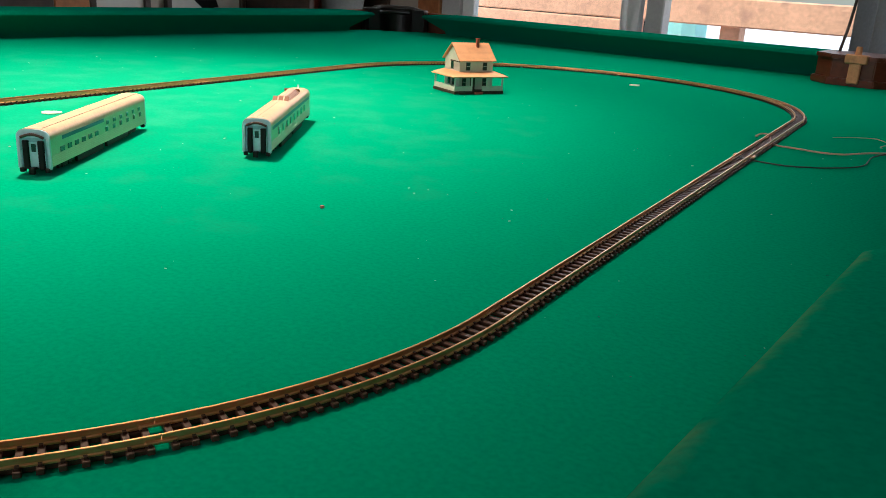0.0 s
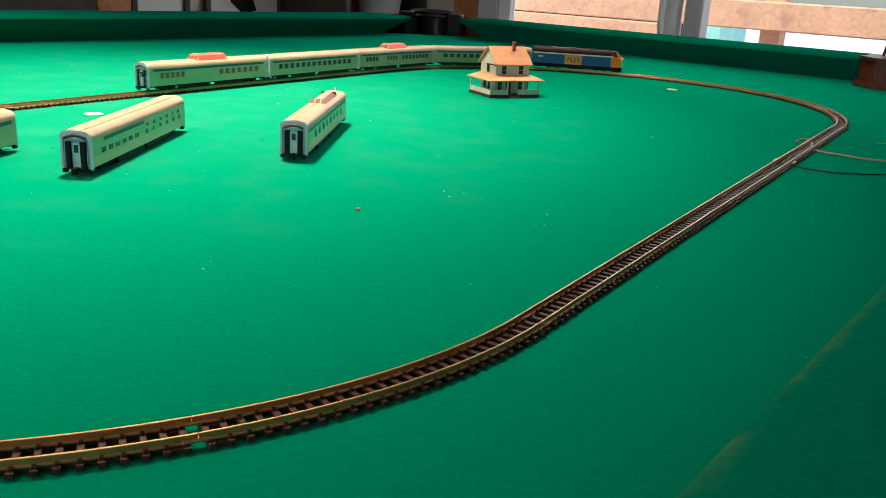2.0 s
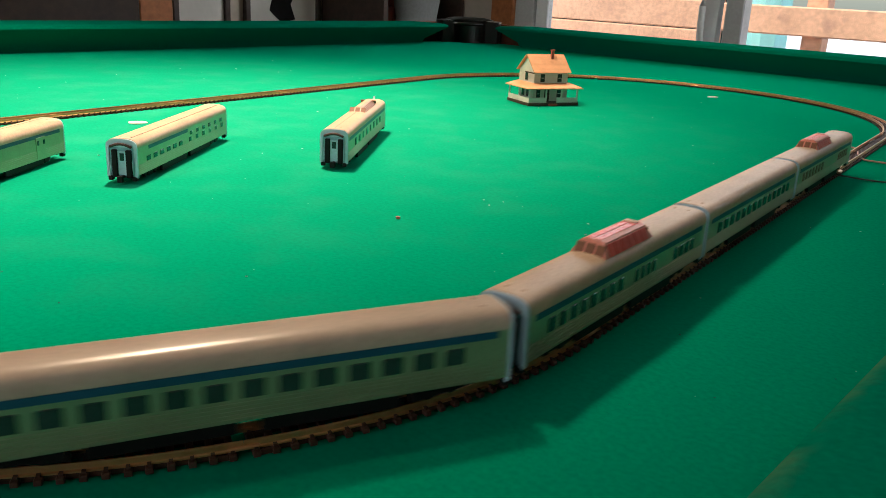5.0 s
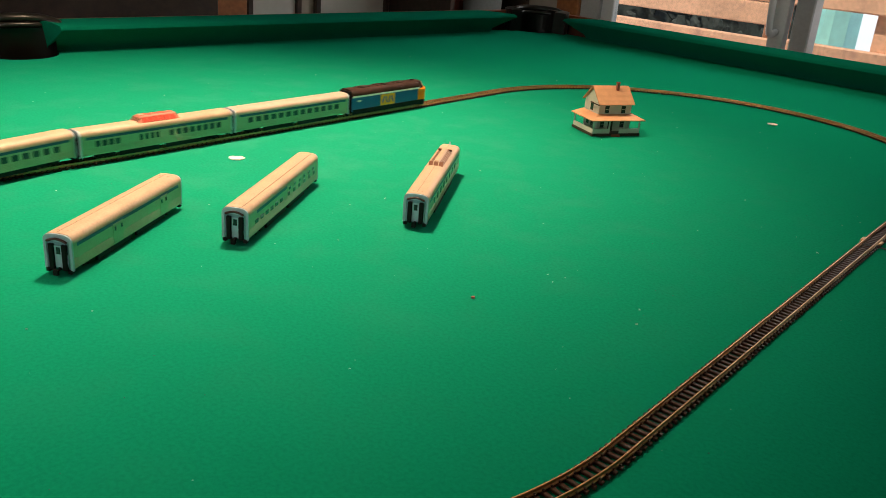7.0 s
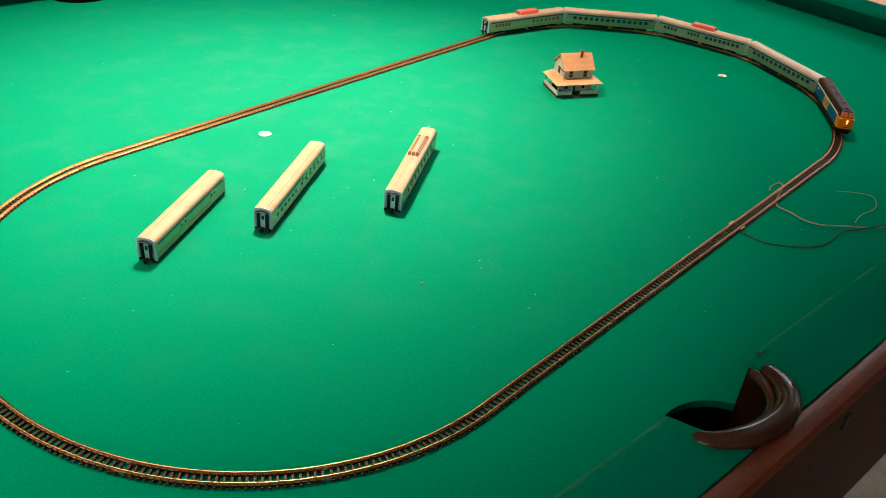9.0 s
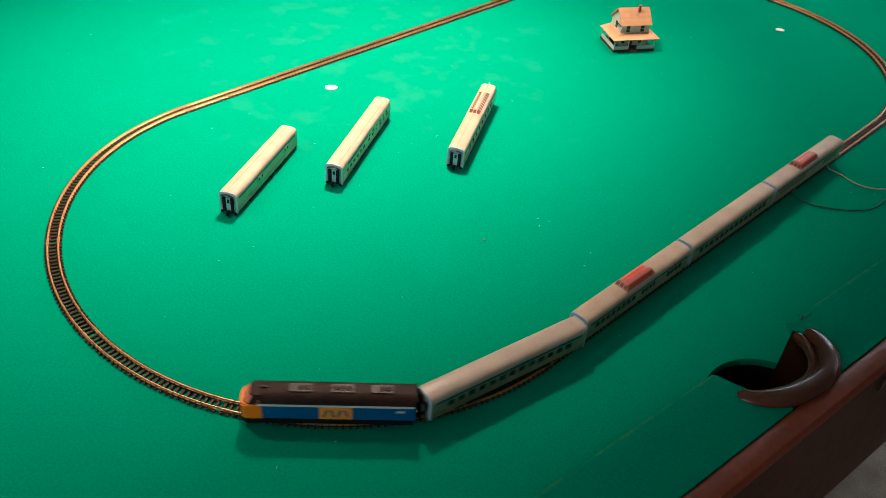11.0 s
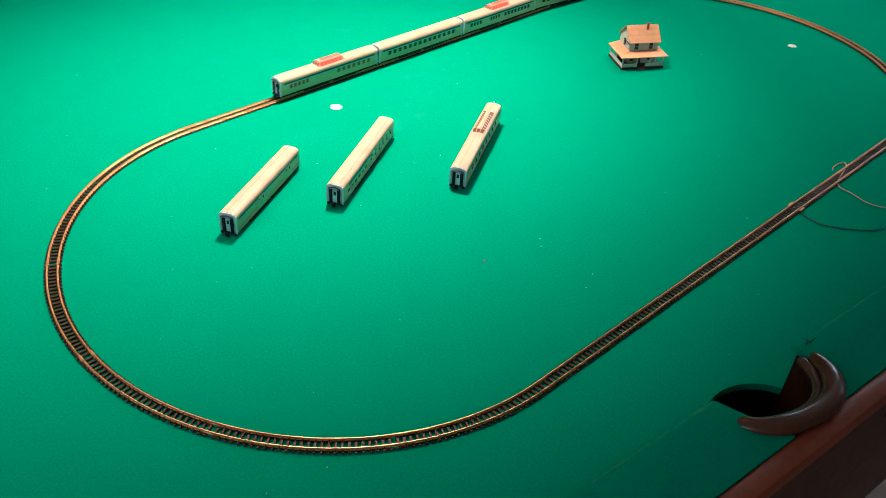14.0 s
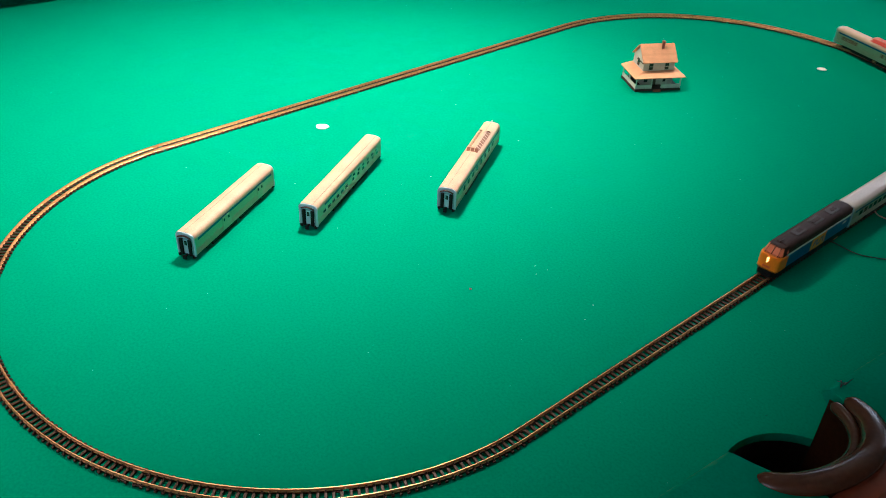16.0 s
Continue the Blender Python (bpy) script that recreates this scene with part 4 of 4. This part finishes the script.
    def window(x0, x1, z0, z1, y=None, x=None):
        if x is None:
            w = part("window", boxes((x0 - 0.0006, x1 + 0.0006, y - 0.0005, y + 0.0001, z0 - 0.0006, z1 + 0.0006)), TRIM, h)
            part("pane", boxes((x0, x1, y - 0.0007, y - 0.0003, z0, z1)), PANE, w)
            part("sash_bar", boxes((x0, x1, y - 0.0009, y - 0.0006, (z0 + z1) / 2 - 0.0002, (z0 + z1) / 2 + 0.0002)), WALLWHITE, w)
        else:
            w = part("window", boxes((x - 0.0005, x + 0.0001, x0 - 0.0006, x1 + 0.0006, z0 - 0.0006, z1 + 0.0006)), TRIM, h)
            part("pane", boxes((x - 0.0007, x - 0.0003, x0, x1, z0, z1)), PANE, w)
    window(0.0195, 0.0235, 0.0240, 0.0312, y=0.0114)
    window(0.0405, 0.0445, 0.0240, 0.0312, y=0.0114)
    window(0.0415, 0.0455, 0.0075, 0.0145, y=0.0119)
    window(0.0160, 0.0195, 0.0075, 0.0145, y=0.0119)
    window(0.0250, 0.0295, 0.0245, 0.0325, x=0.0114)
    window(0.0220, 0.0260, 0.0075, 0.0145, x=0.0119)
    window(0.0320, 0.0360, 0.0075, 0.0145, x=0.0119)
    ch = part("chimney", boxes((0.0370, 0.0400, 0.0215, 0.0245, 0.0420, 0.0555), bevel=0.0002), BRICKRED, h, "red brick chimney")
    part("chimney_cap", boxes((0.0366, 0.0404, 0.0211, 0.0249, 0.0550, 0.0562), bevel=0.0002), BRICKRED, ch)


toy_house()


# ---- small things on the cloth ----
def paper_scrap(name, label, x, y, r, squash, seed, z=0.0007, mat=None):
    rng = random.Random(seed)
    bm = bmesh.new()
    n = 14
    slab(bm, [(r * (1 + rng.uniform(-0.14, 0.14)) * math.cos(2 * math.pi * i / n), r * squash * (1 + rng.uniform(-0.14, 0.14)) * math.sin(2 * math.pi * i / n)) for i in range(n)], 0, z)
    return tagged(part(name, bm, mat or PAPER, m=pose(x, y, 0.0002, 0, 0, 35)), label, "scrap")


paper_scrap("paper_scrap", "small torn white paper scrap on the green cloth", -0.2067, -0.1560, 0.0075, 0.85, 1)
paper_scrap("paper_disc", "small round white paper disc on the green cloth", 0.0645, 0.4785, 0.0062, 0.9, 2, 0.0010)
paper_scrap("crumb", "tiny pink crumb on the green cloth", 0.1155, -0.2380, 0.0011, 0.7, 3, 0.0012, PINK)


def lint():
    rng = random.Random(11)
    bm = bmesh.new()
    for i in range(210):
        x, y = rng.uniform(-0.55, 0.38), rng.uniform(-0.66, 0.60)
        r = rng.choice((0.0002, 0.00025, 0.0003, 0.0004, 0.0006))
        m = pose(x, y, 0.0002, 0, 0, rng.uniform(0, 180))
        bmesh.ops.create_cube(bm, size=1, matrix=m @ Matrix.Diagonal((r * rng.uniform(1, 3), r, r * 0.6, 1)))
    tagged(part("lint", bm, LINT), "scattered pale lint specks on the green cloth", "lint", kind="stuff")


lint()


def dark_specks():
    rng = random.Random(17)
    bm = bmesh.new()
    for i in range(220):
        x, y = rng.uniform(-0.5, 0.36), rng.uniform(-0.60, 0.50)
        r = rng.choice((0.00015, 0.0002, 0.0003))
        bmesh.ops.create_cube(bm, size=1, matrix=pose(x, y, 0.0001, 0, 0, rng.uniform(0, 180)) @ Matrix.Diagonal((r * rng.uniform(1, 4), r, r * 0.6, 1)))
    tagged(part("crumbs", bm, DARKWIRE), "scattered tiny dark specks on the green cloth", "crumbs", kind="stuff")


dark_specks()


def wire(label, points, mat, r=0.0008):
    bm = bmesh.new()
    tube(bm, smooth_line(points, 7), r, 8)
    return tagged(part("wire", bm, mat, smooth=True), label, "wire")


wire("faded red feeder wire lying on the cloth beside the track", [(0.2635, 0.182, 0.003), (0.2600, 0.196, 0.001), (0.2630, 0.212, 0.0012), (0.2700, 0.205, 0.0016), (0.2765, 0.172, 0.0012), (0.284, 0.157, 0.0012), (0.299, 0.155, 0.0012), (0.317, 0.150, 0.0014), (0.334, 0.154, 0.0018), (0.353, 0.168, 0.0035), (0.372, 0.186, 0.003), (0.386, 0.205, 0.004), (0.396, 0.235, 0.012), (0.412, 0.262, 0.030), (0.432, 0.285, 0.0425), (0.470, 0.310, 0.0435)], REDWIRE, 0.0007)
wire("black feeder wire lying on the cloth beside the track", [(0.270, 0.066, 0.003), (0.279, 0.073, 0.0012), (0.302, 0.072, 0.0010), (0.318, 0.080, 0.0010), (0.330, 0.089, 0.0010), (0.345, 0.105, 0.0012), (0.352, 0.122, 0.0014), (0.353, 0.140, 0.0016), (0.356, 0.156, 0.0030), (0.367, 0.172, 0.0045), (0.378, 0.190, 0.0050), (0.392, 0.215, 0.0075), (0.402, 0.240, 0.018), (0.418, 0.262, 0.034), (0.440, 0.282, 0.0428), (0.470, 0.300, 0.0435)], DARKWIRE, 0.0006)
wire("thin loose strand curling from the wire joint", [(0.360, 0.176, 0.0075), (0.358, 0.205, 0.004), (0.363, 0.240, 0.002), (0.352, 0.266, 0.0015), (0.333, 0.260, 0.001), (0.318, 0.247, 0.0008)], REDWIRE, 0.00035)


def wooden_box():
    b = tagged(empty("wooden_box", pose(0.300, 0.835, 0.0003, 0, 0, -9)), "polished mahogany box with a tan wooden peg, on the cloth", "wooden box")
    def plate(z0, z1, w, d, c):
        bm = bmesh.new()
        slab(bm, [(-w + c, -d), (w - c, -d), (w, -d + c), (w, d - c), (w - c, d), (-w + c, d), (-w, d - c), (-w, -d + c)], z0, z1)
        bmesh.ops.bevel(bm, geom=[e for e in bm.edges], offset=0.0012, segments=2, affect="EDGES")
        return bm
    part("plinth", plate(0, 0.010, 0.062, 0.062, 0.030), BOXWOOD, b)
    part("box_body", plate(0.009, 0.038, 0.057, 0.057, 0.028), BOXWOOD, b)
    part("lid", plate(0.037, 0.043, 0.060, 0.060, 0.029), BOXWOOD, b)
    part("clasp", boxes((-0.004, 0.012, -0.066, -0.060, 0.004, 0.034), (-0.011, 0.019, -0.067, -0.050, 0.032, 0.045), bevel=0.0015), TAN, b, "tan wooden clasp")
    bm = bmesh.new()
    drum(bm, 0.0050, 0.044, 0.056, pose(0.004, -0.057, 0), 14, 0.0038)
    part("peg", bm, TAN, b)
    bm = bmesh.new()
    tube(bm, smooth_line([(-0.040, 0.02, 0.043), (-0.034, 0.03, 0.10), (-0.028, 0.04, 0.22), (-0.022, 0.05, 0.42)], 4), 0.0022, 8)
    part("rod", bm, SHELFWOOD, b, "thin dark upright rod")


wooden_box()


# ---- the room, in the table's frame ----
FLOOR_Z, CEIL_Z = -0.80, 1.60
XW, XE, YS, YN = -2.00, 2.60, -3.60, 2.00


def setting(name, bm, mat, label=""):
    return tagged(part(name, bm, mat, m=TABLE), label, name.split("_")[0], kind="structure")


setting("floor", boxes((XW - 0.1, XE + 0.1, YS - 0.1, YN + 0.1, FLOOR_Z - 0.05, FLOOR_Z)), CARPET, "beige carpeted floor")
setting("ceiling", boxes((XW - 0.1, XE + 0.1, YS - 0.1, YN + 0.1, CEIL_Z, CEIL_Z + 0.05)), CEILING, "white painted ceiling")
setting("wall_west", boxes((XW - 0.1, XW, YS, YN, FLOOR_Z, CEIL_Z)), PLASTER, "beige painted wall")
setting("wall_east", boxes((XE, XE + 0.1, YS, YN, FLOOR_Z, CEIL_Z)), PLASTER, "beige painted wall")
SX0, SX1, SZ0, SZ1 = -0.9, 1.9, 0.05, 1.25
setting("wall_south", boxes((XW - 0.1, SX0, YS - 0.1, YS, FLOOR_Z, CEIL_Z), (SX1, XE + 0.1, YS - 0.1, YS, FLOOR_Z, CEIL_Z), (SX0, SX1, YS - 0.1, YS, FLOOR_Z, SZ0), (SX0, SX1, YS - 0.1, YS, SZ1, CEIL_Z)), PLASTER, "beige painted wall with a wide window")
window_light("south_window_light", 19.0, SX1 - SX0, SZ1 - SZ0, TABLE @ look(((SX0 + SX1) / 2, YS - 0.05, (SZ0 + SZ1) / 2), ((SX0 + SX1) / 2, YS + 1, (SZ0 + SZ1) / 2 - 0.25)))
window_light("patio_door_light", 15.0, 2.3, 0.60, TABLE @ look((-0.17, YN + 0.12, 0.90), (-0.17, YN - 1, 0.45)))
DX0, DX1, DTOP = -1.44, 1.10, 1.25
setting("wall_north", boxes((XW - 0.1, DX0, YN, YN + 0.1, FLOOR_Z, CEIL_Z), (DX1, XE + 0.1, YN, YN + 0.1, FLOOR_Z, CEIL_Z), (DX0, DX1, YN, YN + 0.1, DTOP, CEIL_Z)), PLASTER, "beige painted wall round a glass patio door")


def patio_door():
    d = tagged(empty("patio_door", TABLE @ pose(0, YN, 0)), "sliding glass patio door in white and grey frames", "door", kind="structure")
    part("casing", boxes((DX0 - 0.10, DX0, -0.015, 0.115, FLOOR_Z, DTOP + 0.08), (DX0, DX1, -0.015, 0.115, DTOP, DTOP + 0.08), (DX1, DX1 + 0.10, -0.015, 0.115, FLOOR_Z, DTOP + 0.08), bevel=0.004), CASING, d, "orange-brown wooden casing")
    part("outer_frame", boxes((DX0, DX0 + 0.08, 0.0, 0.10, FLOOR_Z, DTOP), (DX1 - 0.05, DX1, 0.0, 0.10, FLOOR_Z, DTOP), (DX0 + 0.08, DX1 - 0.05, 0.0, 0.10, DTOP - 0.05, DTOP), (DX0 + 0.08, DX1 - 0.05, 0.0, 0.10, FLOOR_Z, FLOOR_Z + 0.06), bevel=0.003), ALU, d, "grey metal frame")
    xm = -0.70
    for x0, x1, y, mat in ((DX0 + 0.085, xm + 0.02, 0.025, WHITEFRAME), (xm + 0.024, DX1 - 0.055, 0.065, ALU)):
        leaf = part("door_leaf", boxes((x0, x0 + 0.05, y - 0.016, y + 0.016, FLOOR_Z + 0.06, DTOP - 0.055), (x1 - 0.05, x1, y - 0.016, y + 0.016, FLOOR_Z + 0.06, DTOP - 0.055), (x0 + 0.05, x1 - 0.05, y - 0.016, y + 0.016, DTOP - 0.12, DTOP - 0.055), (x0 + 0.05, x1 - 0.05, y - 0.016, y + 0.016, FLOOR_Z + 0.06, FLOOR_Z + 0.16), bevel=0.003), mat, d)
        pane = part("pane", boxes((x0 + 0.05, x1 - 0.05, y - 0.003, y + 0.003, FLOOR_Z + 0.16, DTOP - 0.12)), GLASS, leaf)
        pane.visible_shadow = False
    part("mullion", boxes((xm + 0.048, xm + 0.105, -0.012, 0.045, FLOOR_Z + 0.06, DTOP - 0.055), bevel=0.004), ALU, d, "grey upright where the leaves meet")
    bm = bmesh.new()
    tube(bm, smooth_line([(xm - 0.005, 0.005, -0.03), (xm - 0.005, -0.045, -0.02), (xm - 0.005, -0.05, 0.16), (xm - 0.005, 0.005, 0.18)], 5), 0.010, 10)
    part("door_handle", bm, WHITEFRAME, d, "white pull handle", smooth=True)


patio_door()


def blinds():
    b = tagged(empty("vertical_blind", TABLE @ pose(-0.02, YN - 0.06, 0)), "grey vertical blind slats drawn aside by the patio door", "blind")
    for k in range(22):
        part("slat", boxes((-0.045, 0.045, -0.0012, 0.0012, FLOOR_Z + 0.03, DTOP)), BLIND, b, m=pose(0.045 * k, 0, 0, 0, 0, 62 + 5 * math.sin(k * 2.1)))
    part("head_rail", boxes((-0.9, 1.0, -0.02, 0.02, DTOP, DTOP + 0.04), bevel=0.004), WHITEFRAME, b)


blinds()


# ---- outside the patio door ----
bm = boxes((-60, 60, -60, 60, -1.0, -0.95))
setting("ground", bm, SNOW, "snow-covered ground outside")


def fence():
    f = tagged(empty("board_fence", TABLE @ pose(0, YN + 1.4, 0)), "cedar board railing outside the patio door", "fence")
    for x0, x1, rows in ((-4.4, -1.33, ((0.32, 0.55), (-0.03, 0.10), (-0.135, -0.034), (-0.42, -0.195), (-0.70, -0.46))), (-1.32, 2.4, ((0.32, 0.55), (-0.03, 0.095), (-0.42, -0.185), (-0.70, -0.46)))):
        for z0, z1 in rows:
            part("board", boxes((x0, x1, -0.02, 0.02, z0, z1), bevel=0.006), CEDAR, f)
    for x in (-3.6, -1.36, -0.86, 0.9, 2.3):
        part("post", boxes((x - 0.045, x + 0.045, 0.021, 0.11, -0.95, 0.62), bevel=0.005), CEDAR, f)


fence()


def far_hedge():
    rng = random.Random(8)
    bm = boxes((-6.5, -1.85, YN + 2.95, YN + 3.3, -0.95, 0.40), bevel=0.05)
    for i in range(1500):
        x, y, z = rng.uniform(-6.5, -1.75), rng.uniform(0.0, 0.9), rng.uniform(-0.95, 0.42)
        r = rng.uniform(0.03, 0.085)
        bmesh.ops.create_icosphere(bm, subdivisions=1, radius=r, matrix=pose(x, YN + 2.4 + y, z, rng.uniform(0, 90), rng.uniform(0, 90)) @ Matrix.Diagonal((1, 0.6, 0.4, 1)))
    tagged(part("hedge", bm, DARKLEAF, m=TABLE), "dark bare shrubs beyond the fence", "hedge", kind="stuff")


far_hedge()
tagged(part("tarpaulin", boxes((-1.50, -1.33, YN + 2.2, YN + 2.5, -0.95, 0.34), bevel=0.06), TARP, m=TABLE), "pale turquoise covered heap beyond the fence", "tarpaulin")


# ---- along the west wall ----
def shelf_unit():
    s = tagged(empty("bookcase", TABLE @ pose(XW + 0.17, 1.775, FLOOR_Z)), "dark wooden bookcase half filled with books", "bookcase")
    part("side_panel", boxes((-0.16, 0.16, -0.21, -0.190, 0, 1.9)), SHELFWOOD, s)
    part("side_panel", boxes((-0.16, 0.16, 0.190, 0.21, 0, 1.9)), SHELFWOOD, s)
    part("back_panel", boxes((-0.16, -0.15, -0.190, 0.190, 0, 1.9)), TABLEWHITE, s, "pale back panel")
    for k in range(7):
        part("shelf", boxes((-0.15, 0.16, -0.190, 0.190, 0.02 + 0.30 * k, 0.04 + 0.30 * k)), SHELFWOOD, s)


shelf_unit()


def books():
    rng = random.Random(21)
    cols = [material("book cover", c, 0.6, 0, 80, 0.15, 0.05) for c in ((0.25, 0.06, 0.04), (0.05, 0.08, 0.16), (0.30, 0.25, 0.18), (0.06, 0.12, 0.07), (0.35, 0.30, 0.26))]
    for k in range(1, 5):
        y = -0.18
        while y < 0.10:
            w, hh = rng.uniform(0.018, 0.045), rng.uniform(0.17, 0.24)
            bk = part("book", boxes((-0.11, 0.05, y, y + w - 0.001, 0, hh), bevel=0.002), rng.choice(cols), m=TABLE @ pose(XW + 0.17, 1.775, FLOOR_Z + 0.0405 + 0.30 * k))
            tagged(bk, "worn hardback book upright on the dark bookcase", "book", "books on the bookcase")
            y += w + (0.05 if rng.random() < 0.12 else 0)


books()


def framed_picture(label, y, z, w, h, fig):
    p = tagged(empty("framed_picture", TABLE @ pose(XW + 0.002, y, z)), label, "picture")
    part("frame", boxes((0, 0.02, -w / 2, w / 2, -h / 2, -h / 2 + 0.02), (0, 0.02, -w / 2, w / 2, h / 2 - 0.02, h / 2), (0, 0.02, -w / 2, -w / 2 + 0.02, -h / 2 + 0.02, h / 2 - 0.02), (0, 0.02, w / 2 - 0.02, w / 2, -h / 2 + 0.02, h / 2 - 0.02), bevel=0.002), SHELFWOOD, p)
    part("print", boxes((0.002, 0.008, -w / 2 + 0.02, w / 2 - 0.02, -h / 2 + 0.02, h / 2 - 0.02)), TABLEWHITE, p)
    if fig:
        bm = bmesh.new()
        slab(bm, [(-0.06, -0.02), (-0.01, -0.06), (0.05, -0.05), (0.03, 0.0), (0.06, 0.06), (0.0, 0.03), (-0.04, 0.05)], 0, 0.003)
        part("dark_shape", bm, BLACK, p, m=pose(0.0085, 0, -0.08, 90, 0, 90))


framed_picture("white framed print with a plain dark shape on the wall", 1.39, 0.10, 0.33, 0.60, True)
framed_picture("dim brown framed print hanging on the beige wall", 1.06, 0.10, 0.21, 0.50, False)


def side_board():
    s = tagged(empty("wooden_board", TABLE @ pose(XW + 0.03, 0.885, FLOOR_Z)), "orange-brown wooden board standing against the wall", "board")
    part("plank", boxes((-0.028, 0.012, -0.055, 0.055, 0.001, 2.02), bevel=0.003), CASING, s)


side_board()


def dark_cabinet():
    c = tagged(empty("cabinet", TABLE @ pose(XW + 0.26, 0.03, FLOOR_Z)), "tall dark wooden cabinet against the wall", "cabinet")
    part("body", boxes((-0.25, 0.22, -0.55, 0.55, 0.0, 1.75), bevel=0.004), SHELFWOOD, c)
    for k in (-1, 1):
        dr = part("door", boxes((0.221, 0.24, min(k * 0.005, k * 0.54), max(k * 0.005, k * 0.54), 0.05, 1.70), bevel=0.003), SHELFWOOD, c)
        part("handle", boxes((0.24, 0.255, k * 0.04 - 0.006, k * 0.04 + 0.006, 0.8, 0.95), bevel=0.002), GREYDET, dr)


dark_cabinet()


def grey_panel():
    p = tagged(empty("room_divider", TABLE @ pose(XW + 0.04, 0.71, FLOOR_Z)), "plain blue-grey panel leaning by the wall", "panel")
    part("panel_board", boxes((-0.03, 0.0, -0.105, 0.105, 0.002, 1.5), bevel=0.004), material("blue-grey panel", (0.10, 0.12, 0.14), 0.6, 0, 40, 0.2, 0.05), p)


grey_panel()


def floor_vase():
    v = tagged(empty("floor_vase", TABLE @ pose(-1.72, YN - 0.22, FLOOR_Z)), "tall grey vase with twigs by the patio door", "vase")
    bm = bmesh.new()
    for z0, z1, r0, r1 in ((0.0, 0.03, 0.09, 0.10), (0.03, 0.45, 0.10, 0.055), (0.45, 0.80, 0.055, 0.075), (0.80, 0.86, 0.075, 0.085)):
        drum(bm, r0, z0, z1, seg=24, r2=r1)
    part("vase_body", bm, BLIND, v, smooth=True)
    rng = random.Random(3)
    for k in range(7):
        bm = bmesh.new()
        a = rng.uniform(0, 6.28)
        tube(bm, smooth_line([(0.02 * math.cos(a), 0.02 * math.sin(a), 0.8), (0.05 * math.cos(a), 0.05 * math.sin(a), 1.1), (0.12 * math.cos(a), 0.12 * math.sin(a), 1.4)], 4), 0.004, 6)
        part("twig", bm, SHELFWOOD, v)


floor_vase()


# ---- the lamp over the table ----
def billiard_lamp(place):
    l = tagged(empty("pendant_lamp", pose(*place)), "dark metal pendant lamp over the billiard table", "lamp", "lamps over the table")
    bm = bmesh.new()
    rows = []
    for r, z in ((0.19, -0.005), (0.16, 0.05), (0.09, 0.10), (0.03, 0.125)):
        rows.append([bm.verts.new((r * math.cos(2 * math.pi * i / 40), r * math.sin(2 * math.pi * i / 40), z)) for i in range(40)])
    for a, b in zip(rows, rows[1:]):
        for i in range(40):
            bm.faces.new((a[i], a[(i + 1) % 40], b[(i + 1) % 40], b[i]))
    bmesh.ops.solidify(bm, geom=bm.faces[:], thickness=0.002)
    part("shade", bm, LOCOROOF, l, smooth=True)
    bm = bmesh.new()
    drum(bm, 0.004, 0.12, CEIL_Z - place[2], seg=8)
    part("cord", bm, BLACK, l)


for place, lean, watts in BULBS:
    billiard_lamp(place)


# ---- what moves ----
RUN = [(0.0, 0.120), (0.3, 0.249), (0.5, 0.337), (1.0, 0.556), (1.5, 0.778), (2.0, 0.998), (2.5, 1.210), (3.0, 1.448), (3.5, 1.698), (4.0, 1.950),
       (6.3, 3.062), (6.5, 3.155), (7.0, 3.383), (7.5, 3.596), (8.0, 3.817), (8.5, 4.054), (9.0, 4.280), (9.5, 4.518), (10.0, 4.766),
       (12.3, 5.886), (12.5, 5.983), (13.5, 6.447), (14.5, 6.893), (15.5, 7.370), (16.0, 7.623)]


def run(t):
    """How far the nose has gone along the line: a smooth curve through RUN."""
    ts, ss = [r[0] for r in RUN], [r[1] for r in RUN]
    k = min(max(np.searchsorted(ts, t, "right") - 1, 0), len(ts) - 2)
    h = ts[k + 1] - ts[k]
    def slope(i):
        a, b = max(i - 1, 0), min(i + 1, len(ts) - 1)
        return (ss[b] - ss[a]) / (ts[b] - ts[a])
    u = (t - ts[k]) / h
    return (2 * u ** 3 - 3 * u * u + 1) * ss[k] + (u ** 3 - 2 * u * u + u) * h * slope(k) + (-2 * u ** 3 + 3 * u * u) * ss[k + 1] + (u ** 3 - u * u) * h * slope(k + 1)


def ride(car, bogies, behind, half_base):
    """Keys a car whose middle runs that far behind the nose, on two bogies half_base from its middle."""
    rows, swivel = [], ([], [])
    for i in range(161):
        t = i / 10
        s = run(t) - behind
        a, b = along(s - half_base), along(s + half_base)
        d, mid = b - a, (a + b) / 2
        yaw = math.degrees(math.atan2(d.y, d.x))
        rows.append((t, pose(mid.x, mid.y, RAIL_TOP + 0.0006, 0, 0, yaw)))
        for k, q in enumerate((-half_base, half_base)):
            turn = (heading(s + q) - yaw + 180) % 360 - 180
            swivel[k].append((t, pose(bogies[k].location.x, 0, 0, 0, 0, turn)))
    walk(car, rows)
    for k in (0, 1):
        walk(bogies[k], swivel[k])


def motions():
    ride(LOCO[0], LOCO[1], 0.062, 0.034)
    back = 0.124 + 0.0055
    for car, bogies in CARS:
        ride(car, bogies, back + COACH / 2, COACH / 2 - 0.022)
        back += COACH + 0.0055


motions()
